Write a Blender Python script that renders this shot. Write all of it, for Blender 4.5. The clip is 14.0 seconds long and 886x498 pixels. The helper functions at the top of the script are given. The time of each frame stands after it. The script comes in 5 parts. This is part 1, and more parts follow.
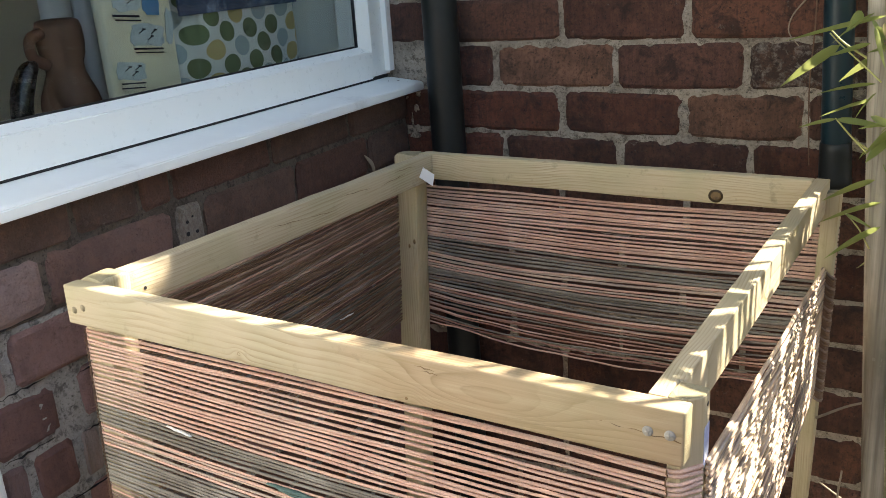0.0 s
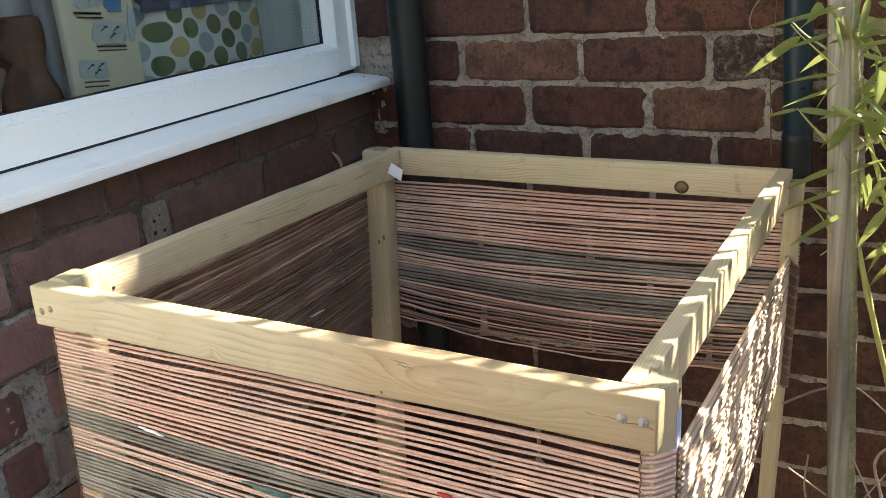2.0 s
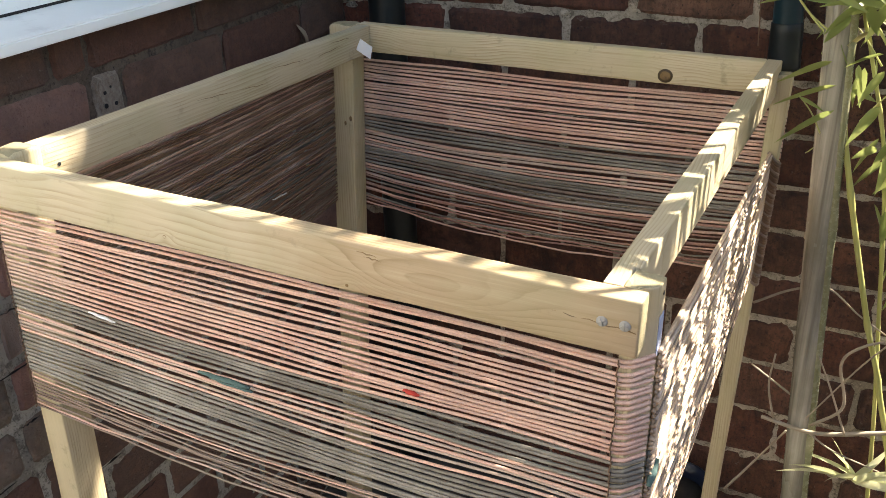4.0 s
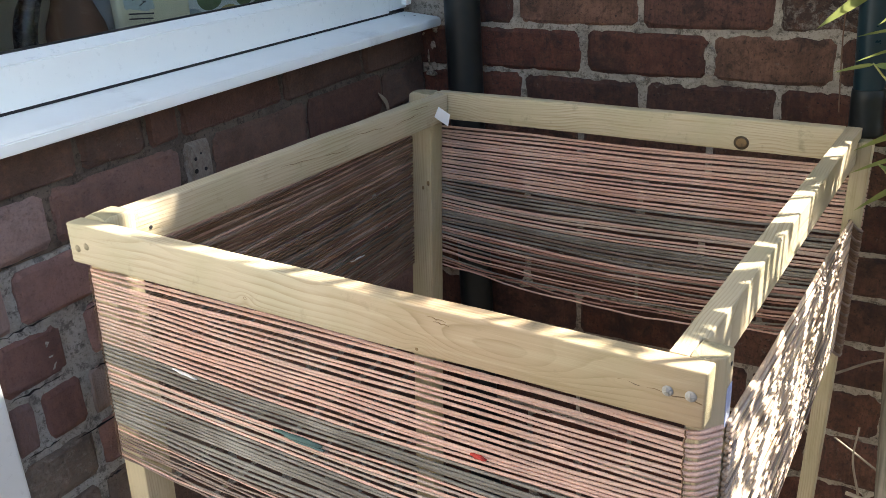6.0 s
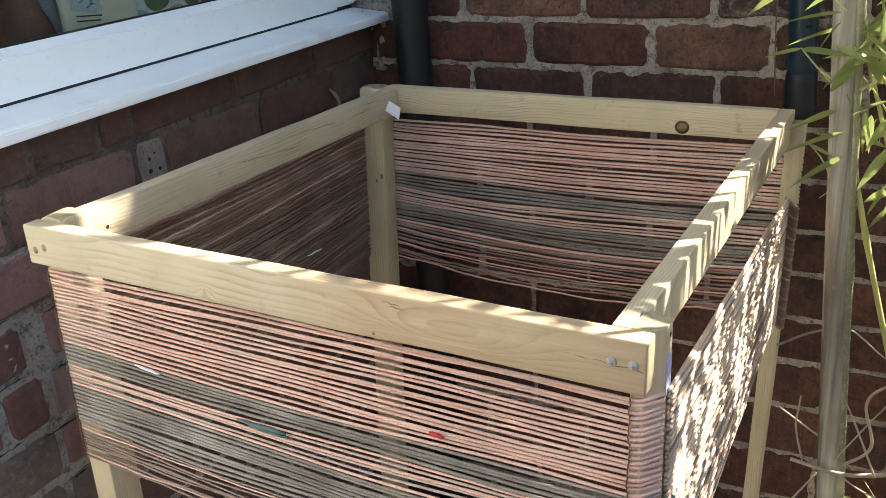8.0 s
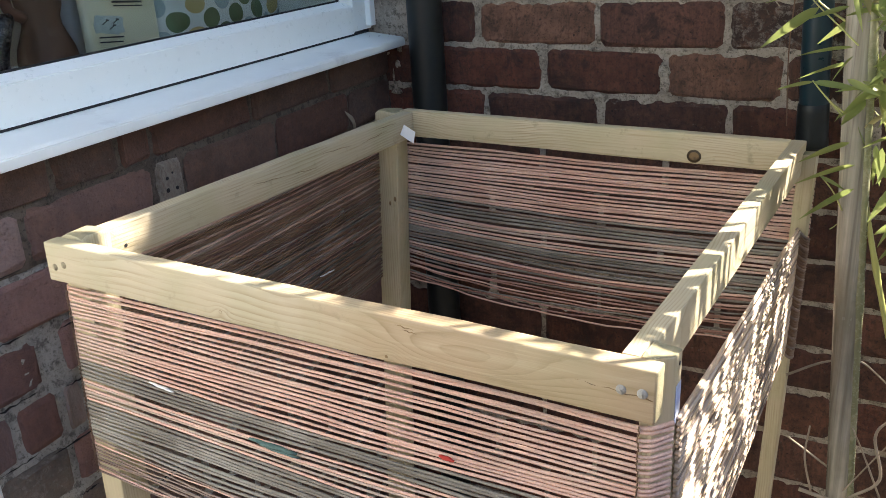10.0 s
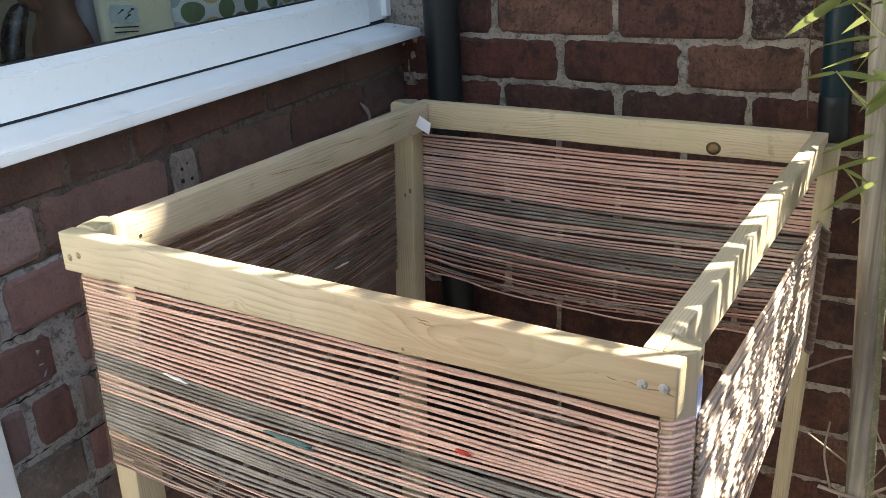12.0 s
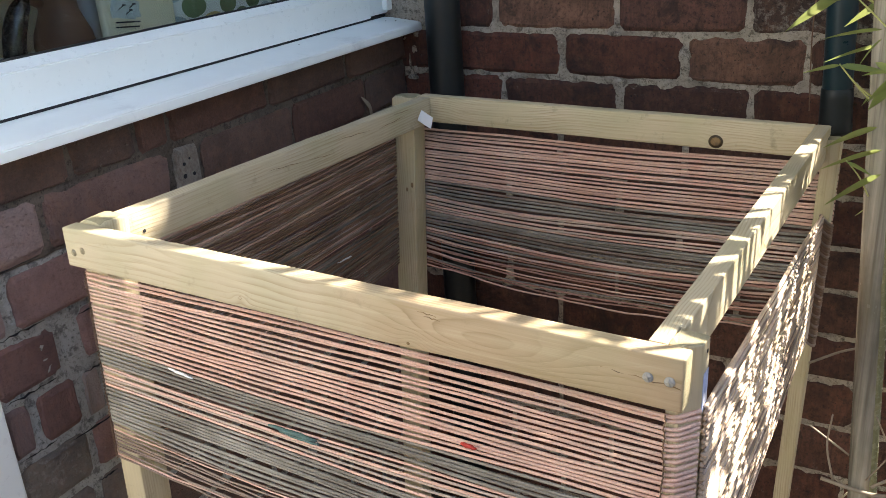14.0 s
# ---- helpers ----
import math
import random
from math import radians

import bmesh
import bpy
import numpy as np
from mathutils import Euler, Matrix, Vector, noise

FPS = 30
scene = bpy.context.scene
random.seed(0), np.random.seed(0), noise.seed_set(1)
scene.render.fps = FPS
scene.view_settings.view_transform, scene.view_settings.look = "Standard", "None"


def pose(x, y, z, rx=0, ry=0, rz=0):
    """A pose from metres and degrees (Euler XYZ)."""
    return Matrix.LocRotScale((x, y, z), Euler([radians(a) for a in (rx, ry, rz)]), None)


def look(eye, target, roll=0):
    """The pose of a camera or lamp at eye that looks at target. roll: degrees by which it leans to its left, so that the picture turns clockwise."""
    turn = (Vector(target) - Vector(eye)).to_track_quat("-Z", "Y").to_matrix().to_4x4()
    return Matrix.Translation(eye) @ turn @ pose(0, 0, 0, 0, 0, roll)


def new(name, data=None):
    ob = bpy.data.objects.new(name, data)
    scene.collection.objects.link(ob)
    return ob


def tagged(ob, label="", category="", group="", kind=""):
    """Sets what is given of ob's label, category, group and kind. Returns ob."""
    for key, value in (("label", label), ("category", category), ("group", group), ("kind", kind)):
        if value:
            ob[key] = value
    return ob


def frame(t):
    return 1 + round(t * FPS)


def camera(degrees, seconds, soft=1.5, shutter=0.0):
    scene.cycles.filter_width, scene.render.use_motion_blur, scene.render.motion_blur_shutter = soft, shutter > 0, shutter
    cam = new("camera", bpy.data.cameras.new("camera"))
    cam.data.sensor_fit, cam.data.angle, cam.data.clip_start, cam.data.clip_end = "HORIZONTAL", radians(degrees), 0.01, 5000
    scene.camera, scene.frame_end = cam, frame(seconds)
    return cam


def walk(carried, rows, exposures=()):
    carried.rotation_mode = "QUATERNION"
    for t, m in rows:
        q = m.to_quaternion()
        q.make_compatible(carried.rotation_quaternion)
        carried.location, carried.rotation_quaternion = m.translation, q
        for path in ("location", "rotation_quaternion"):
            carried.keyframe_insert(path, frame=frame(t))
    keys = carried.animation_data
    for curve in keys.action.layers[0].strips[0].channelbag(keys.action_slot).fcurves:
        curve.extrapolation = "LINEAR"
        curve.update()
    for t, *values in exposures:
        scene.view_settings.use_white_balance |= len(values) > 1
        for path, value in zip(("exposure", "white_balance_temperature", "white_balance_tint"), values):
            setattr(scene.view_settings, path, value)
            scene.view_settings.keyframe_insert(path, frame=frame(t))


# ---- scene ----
# ---------------------------------------------------------------- camera
cam = camera(52.81, 14.0, 0.65)
walk(cam, [
    (0, look((0.9777, -1.5842, 1.2155), (0.5035, -0.7625, 0.8994), -3.81)),
    (0.5, look((0.9760, -1.5830, 1.2154), (0.5130, -0.7537, 0.9027), -3.38)),
    (1, look((0.9754, -1.5857, 1.2166), (0.5201, -0.7548, 0.8966), -3.63)),
    (1.5, look((0.9728, -1.5901, 1.2127), (0.5231, -0.7601, 0.8828), -3.92)),
    (2, look((0.9748, -1.5896, 1.2144), (0.5341, -0.7519, 0.8920), -4.06)),
    (2.2, look((0.9680, -1.5707, 1.2056), (0.5618, -0.7392, 0.8266), -2.97)),
    (4.3, look((0.9461, -1.5435, 1.1990), (0.5562, -0.7370, 0.7547), -1.43)),
    (4.5, look((0.9479, -1.5408, 1.2021), (0.5373, -0.7380, 0.7697), -2.25)),
    (5, look((0.9505, -1.5443, 1.2059), (0.4945, -0.7559, 0.7931), -2.08)),
    (5.5, look((0.9580, -1.5478, 1.2066), (0.4883, -0.7580, 0.8121), -2.52)),
    (6, look((0.9607, -1.5558, 1.2102), (0.4822, -0.7637, 0.8312), -3.03)),
    (6.5, look((0.9650, -1.5615, 1.2104), (0.4838, -0.7681, 0.8374), -3.16)),
    (7, look((0.9745, -1.5639, 1.2125), (0.5282, -0.7527, 0.8348), -3.03)),
    (7.5, look((0.9819, -1.5756, 1.2150), (0.5591, -0.7671, 0.8056), -4.19)),
    (8, look((0.9799, -1.5796, 1.2152), (0.5434, -0.7676, 0.8277), -3.92)),
    (8.2, look((0.9837, -1.5821, 1.2170), (0.5473, -0.7660, 0.8382), -3.86)),
    (10.5, look((0.9805, -1.5914, 1.2238), (0.5265, -0.7778, 0.8607), -3.11)),
    (11, look((0.9765, -1.5940, 1.2232), (0.5174, -0.7816, 0.8637), -3.35)),
    (11.5, look((0.9723, -1.5836, 1.2204), (0.5197, -0.7693, 0.8570), -3.13)),
    (12, look((0.9740, -1.5832, 1.2190), (0.5129, -0.7776, 0.8471), -3.18)),
    (12.5, look((0.9788, -1.5871, 1.2197), (0.5094, -0.7868, 0.8467), -4.07)),
    (13, look((0.9773, -1.5856, 1.2179), (0.5109, -0.7868, 0.8380), -4.11)),
    (13.5, look((0.9734, -1.5836, 1.2191), (0.5070, -0.7859, 0.8369), -3.41)),
    (14, look((0.9703, -1.5860, 1.2195), (0.5105, -0.7824, 0.8415), -3.37)),
], [(0.0, 2.09, 7250, 10), (4.4, 2.09, 7250, 10), (5.0, 2.09, 6950, 10), (6.0, 2.09, 6750, 10), (7.7, 2.09, 6850, 10), (11.0, 2.09, 6700, 10), (12.5, 2.09, 6750, 10), (14.0, 2.09, 6850, 10)])

# ---------------------------------------------------------------- light
SUN_AZ, SUN_EL = radians(38.5), radians(48)      # azimuth from +x towards +y
to_sun = Vector((math.cos(SUN_AZ) * math.cos(SUN_EL), math.sin(SUN_AZ) * math.cos(SUN_EL), math.sin(SUN_EL)))
world = bpy.data.worlds.new("sky")
world.use_nodes = True
scene.world = world
wn = world.node_tree.nodes
sky = wn.new("ShaderNodeTexSky")
sky.sky_type, sky.sun_disc = "NISHITA", False
sky.sun_elevation, sky.sun_rotation = SUN_EL, radians(90) - SUN_AZ
wn["Background"].inputs["Strength"].default_value = 0.100
world.node_tree.links.new(sky.outputs[0], wn["Background"].inputs["Color"])
sun_data = bpy.data.lights.new("sun", "SUN")
sun_data.energy, sun_data.angle, sun_data.color = 5.0, radians(0.53), (1.0, 0.95, 0.87)
sun = new("sun", sun_data)
sun.matrix_world = to_sun.to_track_quat("Z", "Y").to_matrix().to_4x4() @ Matrix.Translation((0, 0, 8))


# ---------------------------------------------------------------- materials
class Mat:
    """A small node-building aid round a Principled material."""

    def __init__(self, name, rough=0.6, metal=0.0, colour=(0.5, 0.5, 0.5)):
        self.m = bpy.data.materials.new(name)
        self.m.use_nodes = True
        self.t = self.m.node_tree
        self.b = self.t.nodes["Principled BSDF"]
        self.b.inputs["Roughness"].default_value = rough
        self.b.inputs["Metallic"].default_value = metal
        self.b.inputs["Base Color"].default_value = (*colour, 1)

    def n(self, kind, **props):
        node = self.t.nodes.new("ShaderNode" + kind)
        for key, value in props.items():
            if key == "inputs":
                for k, v in value.items():
                    self.put(node.inputs[k], v)
            elif key == "operation":
                node.operation = value
            elif key == "blend":
                node.blend_type = value
            elif key == "data":
                node.data_type = value
        return node

    def put(self, socket, v):
        if isinstance(v, bpy.types.NodeSocket):
            self.t.links.new(v, socket)
        else:
            socket.default_value = v

    def coords(self, scale=(1, 1, 1), where="Object", turn=(0, 0, 0)):
        tc = self.n("TexCoord")
        mp = self.n("Mapping", inputs={"Vector": tc.outputs[where], "Scale": scale, "Rotation": turn})
        return mp.outputs[0]

    def noise(self, vec, scale, detail=4.0, rough=0.55, distort=0.0):
        return self.n("TexNoise", inputs={"Vector": vec, "Scale": scale, "Detail": detail, "Roughness": rough, "Distortion": distort}).outputs["Fac"]

    def math(self, op, a, b=0.0, c=0.0):
        node = self.n("Math", operation=op)
        self.put(node.inputs[0], a)
        self.put(node.inputs[1], b)
        self.put(node.inputs[2], c)
        return node.outputs[0]

    def span(self, v, lo, hi, to_lo=0.0, to_hi=1.0):
        return self.n("MapRange", inputs={"Value": v, "From Min": lo, "From Max": hi, "To Min": to_lo, "To Max": to_hi}).outputs[0]

    def mix(self, fac, a, b, blend="MIX"):
        node = self.n("Mix", data="RGBA", blend=blend)
        self.put(node.inputs[0], fac)
        self.put(node.inputs[6], a if isinstance(a, bpy.types.NodeSocket) else (*a, 1))
        self.put(node.inputs[7], b if isinstance(b, bpy.types.NodeSocket) else (*b, 1))
        return node.outputs[2]

    def colour(self, v):
        self.put(self.b.inputs["Base Color"], v)
        return self

    def bump(self, height, strength=0.3, distance=0.002):
        node = self.n("Bump", inputs={"Height": height, "Strength": strength, "Distance": distance})
        self.t.links.new(node.outputs[0], self.b.inputs["Normal"])
        return self

    def rough(self, v):
        self.put(self.b.inputs["Roughness"], v)
        return self


def wood_material(name, axis, tint=(1, 1, 1), pith=(0.05, 0.84), hills=(), heart=None, spacing=0.0034):
    """Flat-sawn treated pine: growth rings round a wandering pith that runs along the axis.
    pith: its place across the bar; hills: (place along, place across, height, long, wide) where the rings close into flames; heart: where redder heartwood begins along the bar."""
    k = Mat(name, 0.62)
    xyz = k.n("SeparateXYZ", inputs={"Vector": k.coords()}).outputs
    cross = [n for n in range(3) if n != axis]
    along, a, b = xyz[axis], xyz[cross[0]], xyz[cross[1]]
    slow = [1.0, 1.0, 1.0]
    slow[axis] = 3.2
    wander = k.noise(k.coords(slow), 1.5, 2.0, 0.5)
    da = k.math("SUBTRACT", a, k.math("ADD", pith[0], k.span(wander, 0.3, 0.7, -0.005, 0.005)))
    db = k.math("SUBTRACT", b, k.math("ADD", pith[1], k.span(wander, 0.3, 0.7, 0.004, -0.004)))
    field = k.math("SQRT", k.math("ADD", k.math("MULTIPLY", da, da), k.math("MULTIPLY", db, db)))
    rough = [24.0, 24.0, 24.0]
    rough[axis] = 2.2
    field = k.math("ADD", field, k.span(k.noise(k.coords(rough), 1.0, 3.0, 0.5), 0.3, 0.7, -0.0019, 0.0019))
    for at, side, height, long, wide in hills:
        p = k.math("DIVIDE", k.math("SUBTRACT", along, at), long)
        q = k.math("DIVIDE", k.math("SUBTRACT", b, side), wide)
        d2 = k.math("ADD", k.math("MULTIPLY", p, p), k.math("MULTIPLY", q, q))
        field = k.math("ADD", field, k.math("MULTIPLY", height, k.math("EXPONENT", k.math("MULTIPLY", d2, -1.0))))
    year = k.math("FRACT", k.math("DIVIDE", field, spacing))
    late = k.math("MULTIPLY", k.math("POWER", year, 3.0), k.span(year, 0.93, 1.0, 1.0, 0.0))
    thin = [330.0, 330.0, 330.0]
    thin[axis] = 8.0
    fibre = k.noise(k.coords(thin), 1.0, 3.0, 0.6)
    blotch = k.noise(k.coords((1, 1, 1)), 8.0, 4.0, 0.6)
    base = k.mix(blotch, (0.500 * tint[0], 0.400 * tint[1], 0.242 * tint[2]), (0.59 * tint[0], 0.50 * tint[1], 0.348 * tint[2]))
    if heart is not None:
        red = k.span(k.math("ADD", along, k.span(blotch, 0.3, 0.7, -0.06, 0.06)), heart, heart + 0.10, 0.0, 0.9)
        base = k.mix(red, base, (0.490 * tint[0], 0.345 * tint[1], 0.200 * tint[2]))
    base = k.mix(k.math("MULTIPLY", late, k.span(blotch, 0.40, 0.62, 0.08, 0.85)), base, (0.27 * tint[0], 0.180 * tint[1], 0.075 * tint[2]))
    base = k.mix(k.span(fibre, 0.52, 0.75, 0.0, 0.40), base, (0.68 * tint[0], 0.57 * tint[1], 0.37 * tint[2]))
    base = k.mix(k.span(fibre, 0.45, 0.28, 0.0, 0.5), base, (0.34 * tint[0], 0.24 * tint[1], 0.10 * tint[2]))
    green = k.noise(k.coords((3, 3, 3)), 3.1, 2.0)
    base = k.mix(k.span(green, 0.47, 0.70, 0.0, 0.40), base, (0.38 * tint[0], 0.355 * tint[1], 0.185 * tint[2]))
    grime = k.noise(k.coords((40, 40, 40)), 1.0, 5.0, 0.7)
    base = k.mix(k.span(grime, 0.60, 0.74, 0.0, 0.45), base, (0.17, 0.135, 0.075))
    k.colour(base)
    k.rough(k.span(fibre, 0.2, 0.8, 0.5, 0.75))
    k.bump(k.math("ADD", k.math("MULTIPLY", late, -0.35), k.math("ADD", fibre, k.math("MULTIPLY", grime, 0.5))), 0.45, 0.0010)
    return k.m


def brick_material(name, grime=1.0):
    """Old pressed red brick; the object's own colour sets its firing, grime how sooty and pitted it is."""
    k = Mat(name, 0.86)
    info = k.n("ObjectInfo")
    vec = k.n("VectorMath", operation="ADD")
    k.put(vec.inputs[0], k.coords((1, 1, 1)))
    k.put(vec.inputs[1], k.n("CombineXYZ", inputs={"X": k.math("MULTIPLY", info.outputs["Random"], 37.0), "Y": k.math("MULTIPLY", info.outputs["Random"], 11.0)}).outputs[0])
    v = vec.outputs[0]
    big = k.noise(v, 9.0, 4.0, 0.6)
    mid = k.noise(v, 45.0, 5.0, 0.65)
    fine = k.noise(v, 320.0, 4.0, 0.7)
    base = info.outputs["Color"]
    dark = k.mix(0.72, base, (0.020, 0.013, 0.011))
    col = k.mix(k.span(big, 0.45, 0.68, 0.0, 0.4 + 0.6 * grime), base, dark)
    col = k.mix(k.span(k.noise(v, 130.0, 4.0, 0.7), 0.5, 0.68, 0.0, 0.75 * grime), col, dark)
    col = k.mix(k.span(mid, 0.48, 0.72, 0.0, 0.5), col, k.mix(0.5, base, (0.34, 0.155, 0.085)))
    col = k.mix(k.span(k.noise(v, 105.0, 6.0, 0.8), 0.52, 0.66, 0.0, 0.75 * grime), col, (0.028, 0.02, 0.018))
    col = k.mix(k.span(fine, 0.55, 0.8, 0.0, 0.5), col, (0.05, 0.03, 0.025))
    soot = k.noise(v, 17.0, 6.0, 0.72, 0.6)
    col = k.mix(k.span(soot, 0.53, 0.63, 0.0, 0.70 * grime), col, (0.026, 0.017, 0.014))
    pits = k.noise(v, 240.0, 2.0, 0.5)
    col = k.mix(k.span(pits, 0.64, 0.72, 0.0, 0.8 * grime), col, (0.014, 0.010, 0.009))
    drag = k.noise(k.coords((150, 150, 14)), 1.0, 4.0, 0.65)
    col = k.mix(k.span(drag, 0.47, 0.68, 0.0, 0.5 * grime), col, dark)
    # lime bloom and mortar smears: clear only where the object's alpha asks for it
    smear = k.noise(v, 70.0, 8.0, 0.8, 0.4)
    amount = k.math("SUBTRACT", 1.0, info.outputs["Alpha"])
    lo = k.math("SUBTRACT", 0.66, k.math("MULTIPLY", amount, 0.24))
    bloom = k.n("MapRange", inputs={"Value": smear, "From Min": lo, "From Max": k.math("ADD", lo, 0.16), "To Min": 0.0, "To Max": 0.7}).outputs[0]
    col = k.mix(bloom, col, (0.36, 0.32, 0.27))
    k.colour(col)
    k.bump(k.math("ADD", k.math("MULTIPLY", mid, 0.8), k.math("ADD", k.math("MULTIPLY", fine, 0.5), k.math("SUBTRACT", k.math("MULTIPLY", drag, 0.4), k.span(pits, 0.60, 0.72, 0.0, 0.5)))), 0.9, 0.006)
    return k.m


def mortar_material(name, pale, dark):
    """Old sandy mortar: pale where it was smeared, sooty and pitted elsewhere."""
    k = Mat(name, 0.95)
    v = k.coords()
    big, mid, fine = k.noise(v, 8.0, 5.0, 0.65), k.noise(v, 55.0, 6.0, 0.75), k.noise(v, 210.0, 5.0, 0.75)
    col = k.mix(k.span(big, 0.46, 0.60), pale, k.mix(0.55, pale, dark))
    col = k.mix(k.span(mid, 0.52, 0.60, 0.0, 0.85), col, dark)
    col = k.mix(k.span(fine, 0.56, 0.66, 0.0, 0.8), col, tuple(0.25 * c for c in dark))
    col = k.mix(k.span(fine, 0.44, 0.34, 0.0, 0.6), col, tuple(min(0.8, 1.25 * c) for c in pale))
    k.colour(col)
    k.bump(k.math("ADD", mid, k.math("MULTIPLY", fine, 0.8)), 0.9, 0.006)
    return k.m


def cord_material(name, a, b, fleck, dust=(0.40, 0.345, 0.285)):
    """Twisted plant-fibre cord."""
    k = Mat(name, 0.74)
    info = k.n("ObjectInfo")
    v = k.coords()
    along = k.noise(v, 13.0, 4.0, 0.6)
    fine = k.noise(v, 420.0, 3.0, 0.7)
    col = k.mix(info.outputs["Random"], a, b)
    col = k.mix(k.span(along, 0.42, 0.7, 0.0, 0.75), col, fleck)
    col = k.mix(k.span(k.noise(v, 4.5, 3.0, 0.6), 0.5, 0.68, 0.0, 0.6), col, dust)
    col = k.mix(k.span(fine, 0.45, 0.8, 0.0, 0.5), col, tuple(0.35 * c for c in a))
    k.colour(col)
    k.bump(fine, 0.5, 0.0009)
    return k.m


def plain(name, colour, rough=0.5, metal=0.0, vary=0.12, scale=30.0, bump=0.15, dirt=(0.08, 0.075, 0.06), amount=0.25, spots=0.58):
    """A plain coloured surface with slight mottling, dirt and fine relief."""
    k = Mat(name, rough, metal)
    v = k.coords()
    a, b = k.noise(v, scale, 4.0), k.noise(v, scale * 7, 4.0, 0.65)
    col = k.mix(a, tuple(c * (1 - vary) for c in colour), tuple(min(1.0, c * (1 + vary)) for c in colour))
    col = k.mix(k.span(k.noise(v, scale * 0.4, 6.0, 0.7), spots, spots + 0.18, 0.0, amount), col, dirt)
    k.colour(col)
    k.rough(k.span(b, 0.3, 0.7, max(0.03, rough - 0.08), min(1.0, rough + 0.1)))
    k.bump(b, bump, 0.001)
    return k.m


def leaf_material(name, a, b, tip):
    k = Mat(name, 0.42)
    info = k.n("ObjectInfo")
    geo = k.n("NewGeometry")
    mixr = k.math("FRACT", k.math("ADD", info.outputs["Random"], geo.outputs["Random Per Island"]))
    v = k.coords((1, 1, 1))
    col = k.mix(mixr, a, b)
    col = k.mix(k.span(k.noise(v, 38.0, 3.0), 0.55, 0.75, 0.0, 0.6), col, tip)
    k.colour(col)
    k.bump(k.noise(v, 300.0, 3.0), 0.2, 0.0005)
    glow = k.n("BsdfTranslucent", inputs={"Color": k.mix(0.35, col, (0.42, 0.44, 0.15))})
    both = k.n("MixShader", inputs={0: 0.48})
    out = k.t.nodes["Material Output"]
    k.t.links.new(k.b.outputs[0], both.inputs[1])
    k.t.links.new(glow.outputs[0], both.inputs[2])
    k.t.links.new(both.outputs[0], out.inputs["Surface"])
    return k.m


def glass_material(name, tint=(0.88, 0.93, 0.92)):
    k = Mat(name, 0.0, 0.0, tint)
    k.b.inputs["Transmission Weight"].default_value = 1.0
    k.b.inputs["IOR"].default_value = 1.45
    return k.m


def dotted_fabric():
    """White cotton printed with staggered green, blue, grey and yellow dots."""
    k = Mat("dotted_fabric", 0.8)
    sep = k.n("SeparateXYZ", inputs={"Vector": k.coords((1, 1, 1))})
    pitch = 0.066
    col = (0.70, 0.74, 0.70)
    out = None
    for shift, tints in ((0.0, ((0.135, 0.195, 0.09), (0.14, 0.185, 0.095))), (0.5, ((0.34, 0.43, 0.45), (0.12, 0.17, 0.08)))):
        a = k.math("ADD", k.math("DIVIDE", sep.outputs["Y"], pitch), shift)
        b = k.math("ADD", k.math("DIVIDE", sep.outputs["Z"], pitch * 0.86), shift)
        fa = k.math("SUBTRACT", k.math("FRACT", a), 0.5)
        fb = k.math("SUBTRACT", k.math("FRACT", b), 0.5)
        r = k.math("SQRT", k.math("ADD", k.math("MULTIPLY", fa, fa), k.math("MULTIPLY", fb, fb)))
        inside = k.math("LESS_THAN", r, 0.305)
        cell = k.n("TexWhiteNoise", inputs={"Vector": k.n("CombineXYZ", inputs={"X": k.math("FLOOR", a), "Y": k.math("FLOOR", b), "Z": shift}).outputs[0]}).outputs["Value"]
        dot = k.mix(k.math("GREATER_THAN", cell, 0.55), tints[0], tints[1])
        dot = k.mix(k.math("GREATER_THAN", cell, 0.86), dot, (0.52, 0.42, 0.18))
        col = out = k.mix(inside, col, dot)
    k.colour(out)
    k.bump(k.noise(k.coords(), 500.0, 2.0), 0.2, 0.0006)
    return k.m


WOOD_U = wood_material("pine_along", 0, (1.0, 1.0, 1.0), (0.800, 0.800), ((0.5133, 0.8668, 0.0040, 0.026, 0.010),), None, 0.0027)
# Front rail's pine, tinted darker: its shade is put into the colour.
WOOD_F = wood_material("pine_front_shaded", 0, (0.795, 0.805, 0.84), (0.055, 0.905), ((0.515, 0.874, -0.0150, 0.075, 0.020), (0.448, 0.862, 0.0060, 0.012, 0.010), (0.252, 0.8655, 0.0050, 0.010, 0.007)), 0.33)
WOOD_V = wood_material("pine_across", 1, (0.855, 0.865, 0.89), (-0.045, 0.815), ((0.40, 0.872, 0.005, 0.12, 0.014),), None, 0.0030)
WOOD_Z = wood_material("pine_upright", 2, (0.90, 0.90, 0.88), (0.030, 0.755))
END_GRAIN = plain("pine_end_grain", (0.27, 0.23, 0.135), 0.8, 0, 0.3, 120.0, 0.5, (0.12, 0.11, 0.07), 0.6, 0.5)
BRICK = brick_material("old_red_brick")
BRICK_SMOOTH = brick_material("smooth_brown_brick", 0.25)
MORTAR = mortar_material("lime_mortar", (0.52, 0.445, 0.355), (0.14, 0.115, 0.088))
MORTAR_GREY = mortar_material("grey_mortar", (0.45, 0.435, 0.39), (0.14, 0.132, 0.116))
# Browner mortar under the window, with the sill's shade put into its colour.
MORTAR_BROWN_SHADED = mortar_material("brown_shaded_mortar", (0.160, 0.125, 0.096), (0.062, 0.048, 0.038))
CORD_PINK = cord_material("copper_pink_cord", (0.690, 0.415, 0.325), (0.525, 0.318, 0.250), (0.75, 0.53, 0.43))
